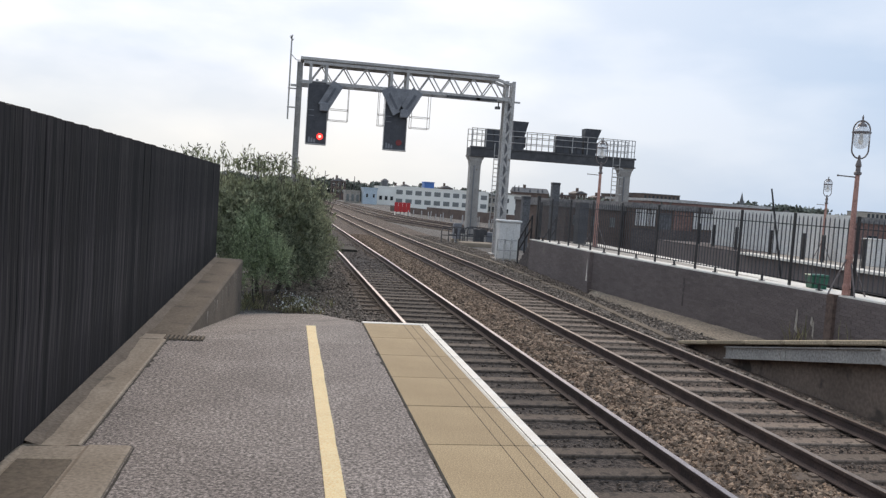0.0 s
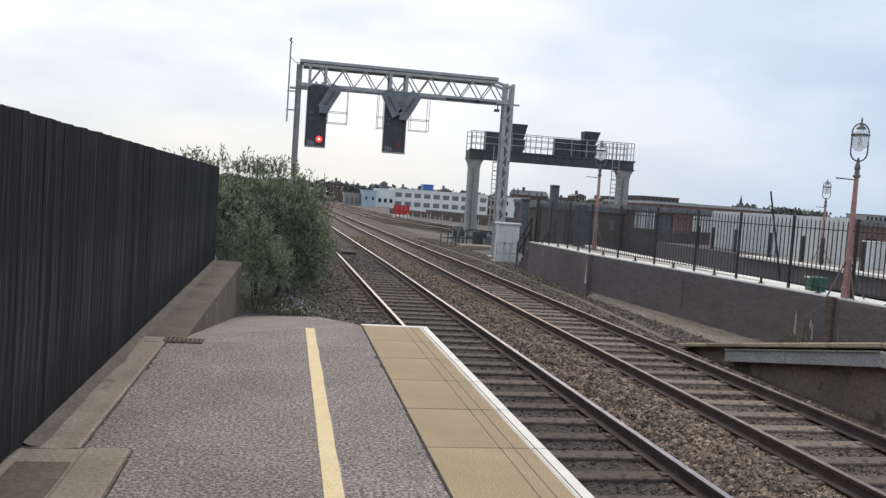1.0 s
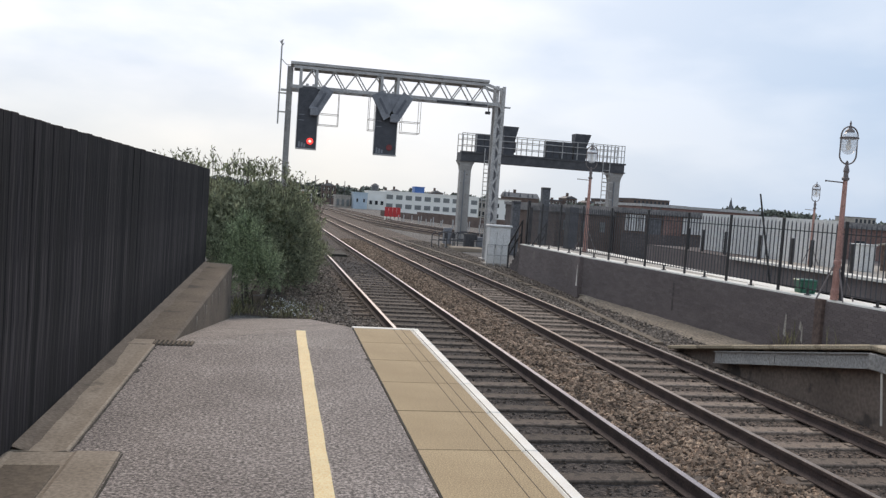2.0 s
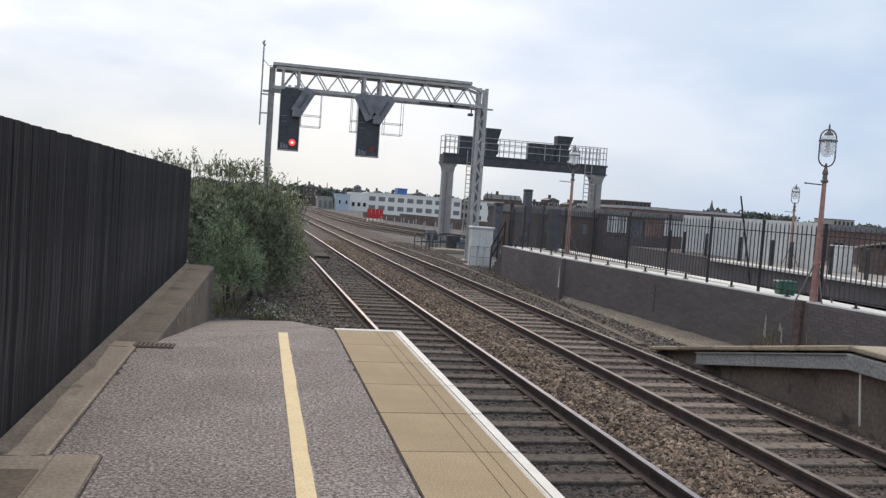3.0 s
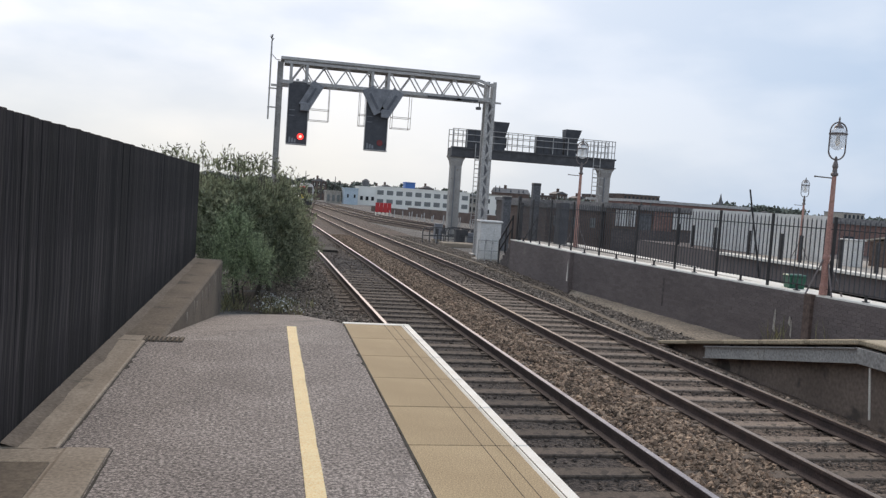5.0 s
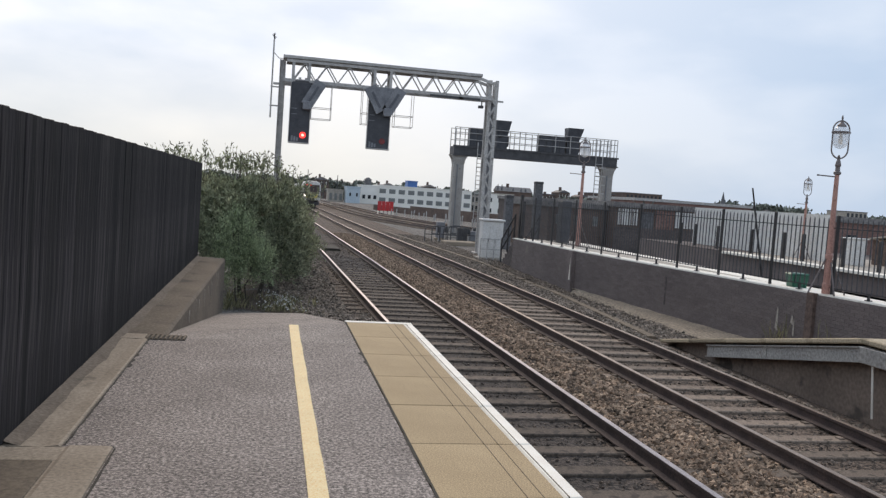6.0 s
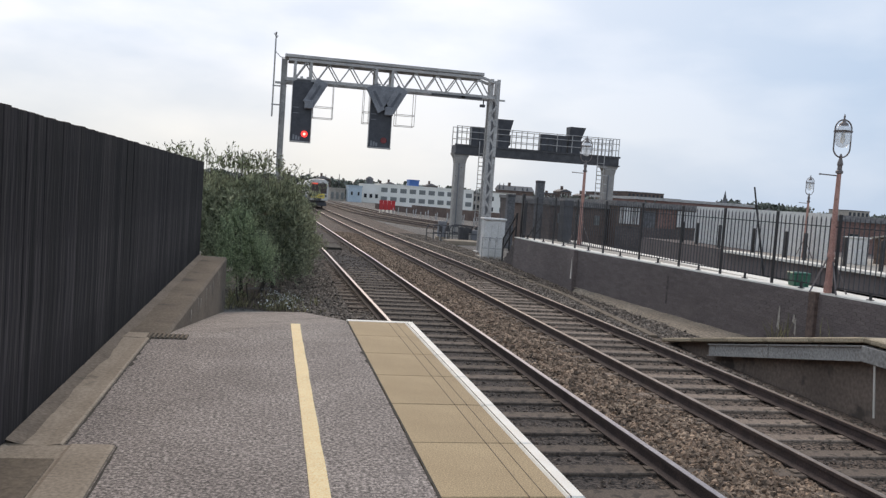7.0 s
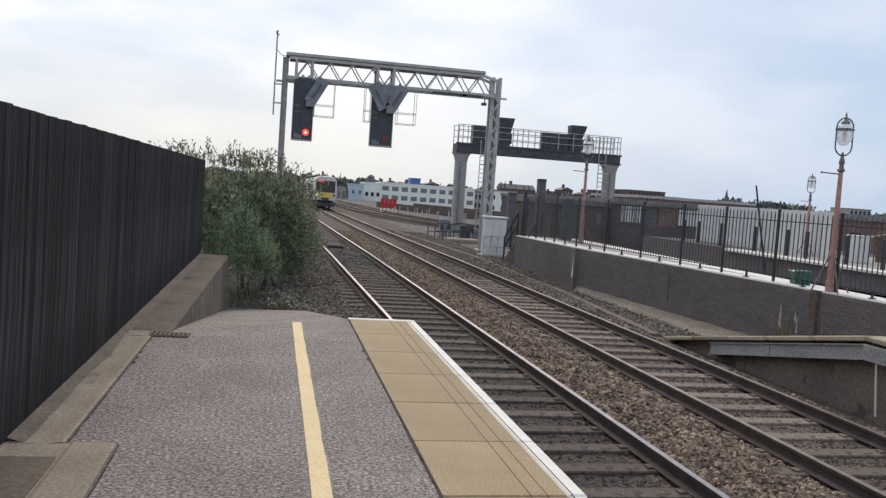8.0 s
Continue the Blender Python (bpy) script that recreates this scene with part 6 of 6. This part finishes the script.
def build_town():
    rnd = random.Random(17)
    # near dark sheds behind the bay platforms
    shed = building("brick_shed", "sooty dark brick railway shed behind the bays", 19.2, 24.5, 46, 10, GROUND - 0.3, 1.55, "brown_brick")
    build_shed_front(shed)
    building("dark_store", "small sooty brick store beside the brick shed", 15.6, 19.0, 47, 8, GROUND - 0.3, 1.3, "brown_brick", 1, 3, win=(0.25, 0.4), first=0.4, storey=1.4, pane="soft_pane")
    t = thing("wall_sign", "small pale square sign on the store wall", "sign")
    bm = B()
    box(bm, 16.55, 16.92, 46.955, 46.995, 1.08, 1.25, 0.005)
    part("board", bm, "cabinet_white", t)
    for k in range(3):
        bm = B()
        box(bm, 16.59, 16.86 - 0.06 * k, 46.948, 46.954, 1.205 - 0.045 * k, 1.225 - 0.045 * k)
        part("bar", bm, "slate", t)
    building("brick_warehouse", "dark red brick warehouse beyond the bays", 22.5, 31, 70, 14, GROUND - 0.4, 1.6, "sooty_brick", 1, 5, win=(0.35, 0.4), first=0.7, storey=2.0)
    building("brick_store", "brown brick store with dark openings", 31.0, 44.0, 62, 12, -3.8, 1.5, "red_brick", 1, 7, win=(0.35, 0.4), first=0.8, storey=2.2)
    building("long_brick_shed", "long brown brick shed with a pale roof edge", 39, 53, 88, 14, -7.5, 2.45, "red_brick", 1, 8, win=(0.3, 0.3), first=1.4, roof_mat="galvanised")
    building("terrace", "low brown brick terrace beyond the far platform", 27.5, 40, 38, 8, GROUND - 0.3, 1.55, "red_brick", 1, 6, win=(0.3, 0.4), first=0.6, storey=1.6)
    building("office_block", "dark brick office block with a flat roof", 129.0, 143.5, 300, 15, -9.2, 7.2, "brown_brick", 3, 9, storey=3.0, win=(0.5, 0.45))
    building("office_wing", "pale brick wing of the office block", 132, 143, 298, 2, -9.2, 4.0, "pale_concrete", 2, 8, storey=2.6, win=(0.4, 0.5))
    building("hotel", "grey flat-roofed block among trees", 222, 231.5, 300, 12, -9.2, 6.2, "pale_concrete", 3, 5, storey=3.0)
    building("long_shed", "long dark shed with a pale roof edge", 144.5, 177, 296, 16, -9.2, 3.6, "brown_brick", roof_mat="pale_concrete")
    for x0, x1, z in ((97.5, 102.5, 4.5), (104.0, 108.5, 5.6), (112.0, 115.5, 4.6), (117.0, 126.5, 6.2), (146.0, 152.5, 5.6)):
        building("far_block", "distant dark brick block on the skyline", x0, x1, 304, 8, -9.2, z, "brown_brick", 2, 4, storey=2.8, roof="gable" if x1 - x0 < 5 else "flat", roof_mat="slate")
    # church with pinnacles
    c = building("gothic_hall", "dark gothic stone hall with pinnacles", 79.5, 92.5, 300, 5, -9.2, 4.6, "brown_brick", roof="gable")
    for x in (79.7, 81.2, 85.5, 88.5, 90.2):
        bm = B()
        h = 2.6 if x < 82 else 1.7
        lathe(bm, [(0.32, 0), (0.32, h * 0.5), (0.02, h)], x, 300.3, 4.6, 6)
        part("pinnacle", bm, "slate", c)
    s = thing("church_spire", "slender dark church spire above the roofs", "spire")
    bm = B()
    box(bm, 168, 170.8, 300, 302.8, -9.2, 4.4)
    part("tower", bm, "brown_brick", s)
    bm = B()
    lathe(bm, [(1.5, 0), (0.9, 1.8), (0.04, 6.0)], 169.4, 301.4, 4.4, 8)
    part("spire", bm, "slate", s)
    # rows of houses, left and middle
    for i in range(13):
        x = 4 + i * 6.2 + rnd.uniform(-1, 1)
        y = 360 + rnd.uniform(-20, 40)
        z = rnd.uniform(2.8, 4.8)
        building("far_house", "distant brick house with a slate roof", x, x + rnd.uniform(4, 6.5), y, 8, -9.5, z, rnd.choice(["red_brick", "brown_brick", "brown_brick"]), 2, 3, roof="gable", storey=2.8)
    for i in range(17):
        x = 92 + i * 7.6 + rnd.uniform(-1.5, 1.5)
        y = 315 + rnd.uniform(-10, 40)
        z = rnd.uniform(1.2, 3.4)
        building("far_house", "distant brick house with a slate roof", x, x + rnd.uniform(5, 8), y, 8, -9.5, z, rnd.choice(["red_brick", "brown_brick", "brown_brick", "white_render"]), 2, 3, roof="gable", storey=2.8)
    for x, h in ((13.2, 8.0), (7.5, 7.0), (24.8, 6.6), (19.5, 6.0)):
        m = thing("mast", "thin distant mast above the roofs", "mast", "distant masts", (x, 340, -3.3))
        bm = B()
        rod(bm, (0, 0, -6), (0, 0, h + 3.3), 0.28, 0.12, 6)
        part("pole", bm, "dark_steel", m)


build_town()


def build_parapet():
    root = thing("parapet_wall", "low sooty brick parapet beyond the far lines", "wall")
    pts = [(17.5, 150), (20.5, 128), (24.0, 105), (29.0, 84), (33.0, 74)]
    for k, ((x0, y0), (x1, y1)) in enumerate(zip(pts, pts[1:])):
        bm = B()
        h = 0.9 if k == 0 else 1.25
        z0, z1 = GROUND + fall(y0), GROUND + fall(y1)
        v = []
        for x, y, z in ((x0, y0, z0), (x1, y1, z1)):
            v += [bm.verts.new(p) for p in ((x, y, z - 0.2), (x + 0.4, y, z - 0.2), (x + 0.4, y, z + h), (x, y, z + h))]
        for i in range(4):
            bm.faces.new((v[i], v[(i + 1) % 4], v[4 + (i + 1) % 4], v[4 + i]))
        bm.faces.new(v[:4][::-1])
        bm.faces.new(v[4:])
        part("wall_length", bm, "brown_brick", root)


build_parapet()


def build_woods():
    rs = np.random.RandomState(77)
    P = []
    # (x, y, half-width, top) of wooded stretches
    for x0, x1, y, top, n in ((184, 222, 330, 7.0, 7500), (212, 290, 340, 5.4, 6000), (95, 132, 345, 4.6, 2600), (143, 182, 350, 3.3, 2600), (-60, 30, 380, 5.4, 5600), (30, 100, 390, 5.2, 4200), (24, 34, 74, 2.0, 1500), (-40, -8, 120, 1.5, 2500)):
        x = rs.uniform(x0, x1, n)
        h = top * (0.86 + 0.09 * np.sin(x * 0.33 + y) + 0.06 * np.sin(x * 0.9 + 1.3 * y) + 0.04 * np.sin(x * 2.3))
        z0 = -8.0 if y > 200 else GROUND - 0.3
        z = z0 + (h - z0) * rs.rand(n) ** 0.55
        P.append(np.stack([x, y + rs.uniform(-6, 6, n) * min(1.0, y / 200), z], -1))
    sc = np.concatenate([np.full(len(p), 1.0 if p[0, 1] > 200 else 0.35) for p in P])
    P = np.concatenate(P)
    A = unit(rs.normal(0, 1, P.shape))
    S = unit(np.cross(A, rs.normal(0, 1, P.shape)))
    L = sc * rs.uniform(0.9, 2.0, len(P))
    me_root = thing("far_woods", "green woods along the skyline, paled by haze in the leaf colour", "trees")
    me_root["kind"] = "stuff"
    foliage("leaf_clumps", (P, A, S, L, L * 0.8), "hazed_leaf", me_root)


build_woods()


# ---- the approaching train ----
def train_section(w, z0, z1):
    return [(-w * 0.96, z0), (w * 0.96, z0), (w, z0 + 0.35), (w, z1 - 1.15), (w * 0.95, z1 - 0.55), (w * 0.80, z1 - 0.18), (w * 0.5, z1 - 0.03), (0, z1), (-w * 0.5, z1 - 0.03), (-w * 0.80, z1 - 0.18), (-w * 0.95, z1 - 0.55), (-w, z1 - 1.15), (-w, z0 + 0.35)]


def build_train():
    root = thing("train", "white diesel train with yellow front and black windscreen", "train")
    sec = train_section(1.33, 0.95, 3.8)
    for c in range(3):
        y0 = 0.55 + c * 20.4 if c == 0 else c * 20.4
        bm = B()
        prism(bm, sec, y0, c * 20.4 + 20.0)
        car = part("carriage", bm, "train_white", root, "white carriage body with dark windows")
        bm = B()
        for i in range(9):
            y = c * 20.4 + 2.4 + i * 1.95
            box(bm, -1.338, -1.33, y, y + 1.5, 2.0, 2.85, 0.002)
            box(bm, 1.33, 1.338, y, y + 1.5, 2.0, 2.85, 0.002)
            part("window", bm, "dark_pane", car)
            bm = B()
        box(bm, -1.335, -1.329, c * 20.4 + 1.0, c * 20.4 + 20.0, 1.05, 1.45)
        box(bm, 1.329, 1.335, c * 20.4 + 1.0, c * 20.4 + 20.0, 1.05, 1.45)
        part("stripe", bm, "blue_sheet", car, "blue stripe along the sill")
        bm = B()
        prism(bm, [(-0.75, 3.66), (0.75, 3.66), (0.6, 3.80), (-0.6, 3.80)], y0 + 1.0, c * 20.4 + 19.5)
        part("roof_pod", bm, "galvanised", car)
        for yb in (2.6, 15.6):
            bm = B()
            box(bm, -1.1, 1.1, c * 20.4 + yb - 0.2, c * 20.4 + yb + 2.6, 0.35, 0.93, 0.05)
            for yw in (0.2, 2.2):
                for sx in (-0.7525, 0.7525):
                    rod(bm, (sx - 0.065, c * 20.4 + yb + yw, 0.421), (sx + 0.065, c * 20.4 + yb + yw, 0.421), 0.42, n=16)
            part("bogie", bm, "signal_black", car)
        bm = B()
        box(bm, -1.2, 1.2, c * 20.4 + 6.5, c * 20.4 + 14.5, 0.35, 0.94, 0.05)
        part("underfloor_case", bm, "signal_black", car)
    # cab: a tapered white shell
    bm = B()
    rings = []
    for y, k, dz in ((0.56, 1.0, 0.0), (0.25, 0.99, 0.0), (0.08, 0.975, -0.02), (0.0, 0.94, -0.06)):
        rings.append([bm.verts.new((u * k, y, w if w < 2.0 else 2.0 + (w - 2.0) * (1 + dz * 0.6))) for u, w in sec])
    n = len(sec)
    for a, b in zip(rings, rings[1:]):
        for i in range(n):
            bm.faces.new((a[i], a[(i + 1) % n], b[(i + 1) % n], b[i]))
    bm.faces.new(rings[-1])
    cab = part("cab", bm, "train_white", root, "white rounded cab end")
    bm = B()
    box(bm, -1.1, 1.1, -0.035, 0.02, 1.9, 3.22, 0.012)
    part("windscreen", bm, "cab_glass", cab, "wide black windscreen")
    bm = B()
    box(bm, -0.9, 0.9, -0.05, -0.02, 3.23, 3.5, 0.004)
    part("headboard", bm, "train_white", cab)
    bm = B()
    box(bm, -0.95, -0.1, -0.058, -0.037, 3.08, 3.26, 0.004)
    part("destination_sign", bm, "sign_red", cab, "lit red destination sign with plain bars")
    bm = B()
    box(bm, -0.03, 0.03, -0.06, -0.036, 1.95, 2.9, 0.004)
    part("pillar", bm, "signal_black", cab)
    bm = B()
    box(bm, -0.86, 0.86, -0.16, 0.02, 1.22, 1.88, 0.05)
    part("front_panel", bm, "train_yellow", cab, "warning-yellow front panel")
    bm = B()
    box(bm, -1.15, 1.15, -0.15, 0.1, 0.98, 1.29, 0.04)
    part("bumper", bm, "train_white", cab)
    for x in (-1.0, 1.0):
        bm = B()
        rod(bm, (x, -0.165, 1.62), (x, -0.19, 1.62), 0.12, n=14)
        part("headlight", bm, "headlight" if x < 0 else "lens_glass", cab, "bright white headlight" if x < 0 else "")
    bm = B()
    box(bm, -0.22, 0.22, -0.55, 0.1, 0.85, 1.2, 0.05)
    rod(bm, (0.0, -0.5, 0.7), (0.0, -0.2, 0.7), 0.05)
    part("coupler", bm, "signal_black", root)
    bm = B()
    box(bm, -1.15, 1.15, -0.02, 0.08, 0.28, 0.75, 0.03)
    part("obstacle_guard", bm, "signal_black", root)
    bm = B()
    box(bm, -0.42, 0.42, -0.17, -0.161, 1.0, 1.3, 0.004)
    part("gangway_recess", bm, "signal_black", cab)
    return root


train = build_train()


# ---- the bricks of the wall ----
def build_bricks():
    bm = B()
    box(bm, 0.0, 0.05, 0.0015, 0.2305, 0.003, 0.0705, 0.002)
    me = finish(bm, "brick", "blue_brick")
    rnd = random.Random(9)
    far = B()
    count = 0
    for r in range(20):
        z = GROUND - 0.3975 + r * 0.0735
        y = 13.6 + (0.116 if r % 2 else 0.0)
        while y < 32.4:
            x = wall_x(y) - 0.007 + rnd.uniform(-0.002, 0.002)
            a = math.degrees(math.atan2(-(wall_x(y + 0.232) - wall_x(y)), 0.232))
            if y < 18.2 and count < 300 and r > 4:
                shared("brick", me, brick_wall, pose(x, y, z, 0, 0, a))
                count += 1
            elif not 26.3 < y < 26.7:
                box(far, 0.0, 0.05, 0.0015, 0.2305, 0.003, 0.0705, m=pose(x, y, z, 0, 0, a))
            y += 0.232
    tagged(part("brickwork", far, "blue_brick", brick_wall), kind="stuff")


build_bricks()


def motions():
    rows = []
    for i in range(17):
        t = i * 0.5
        d = 100.0 + 12.7 * (8.0 - t) + 0.45 * (8.0 - t) ** 2
        rows.append((t, pose(line_two(d), d, RAIL + fall(d) + 0.003, -0.34)))
    walk(train, rows)


motions()
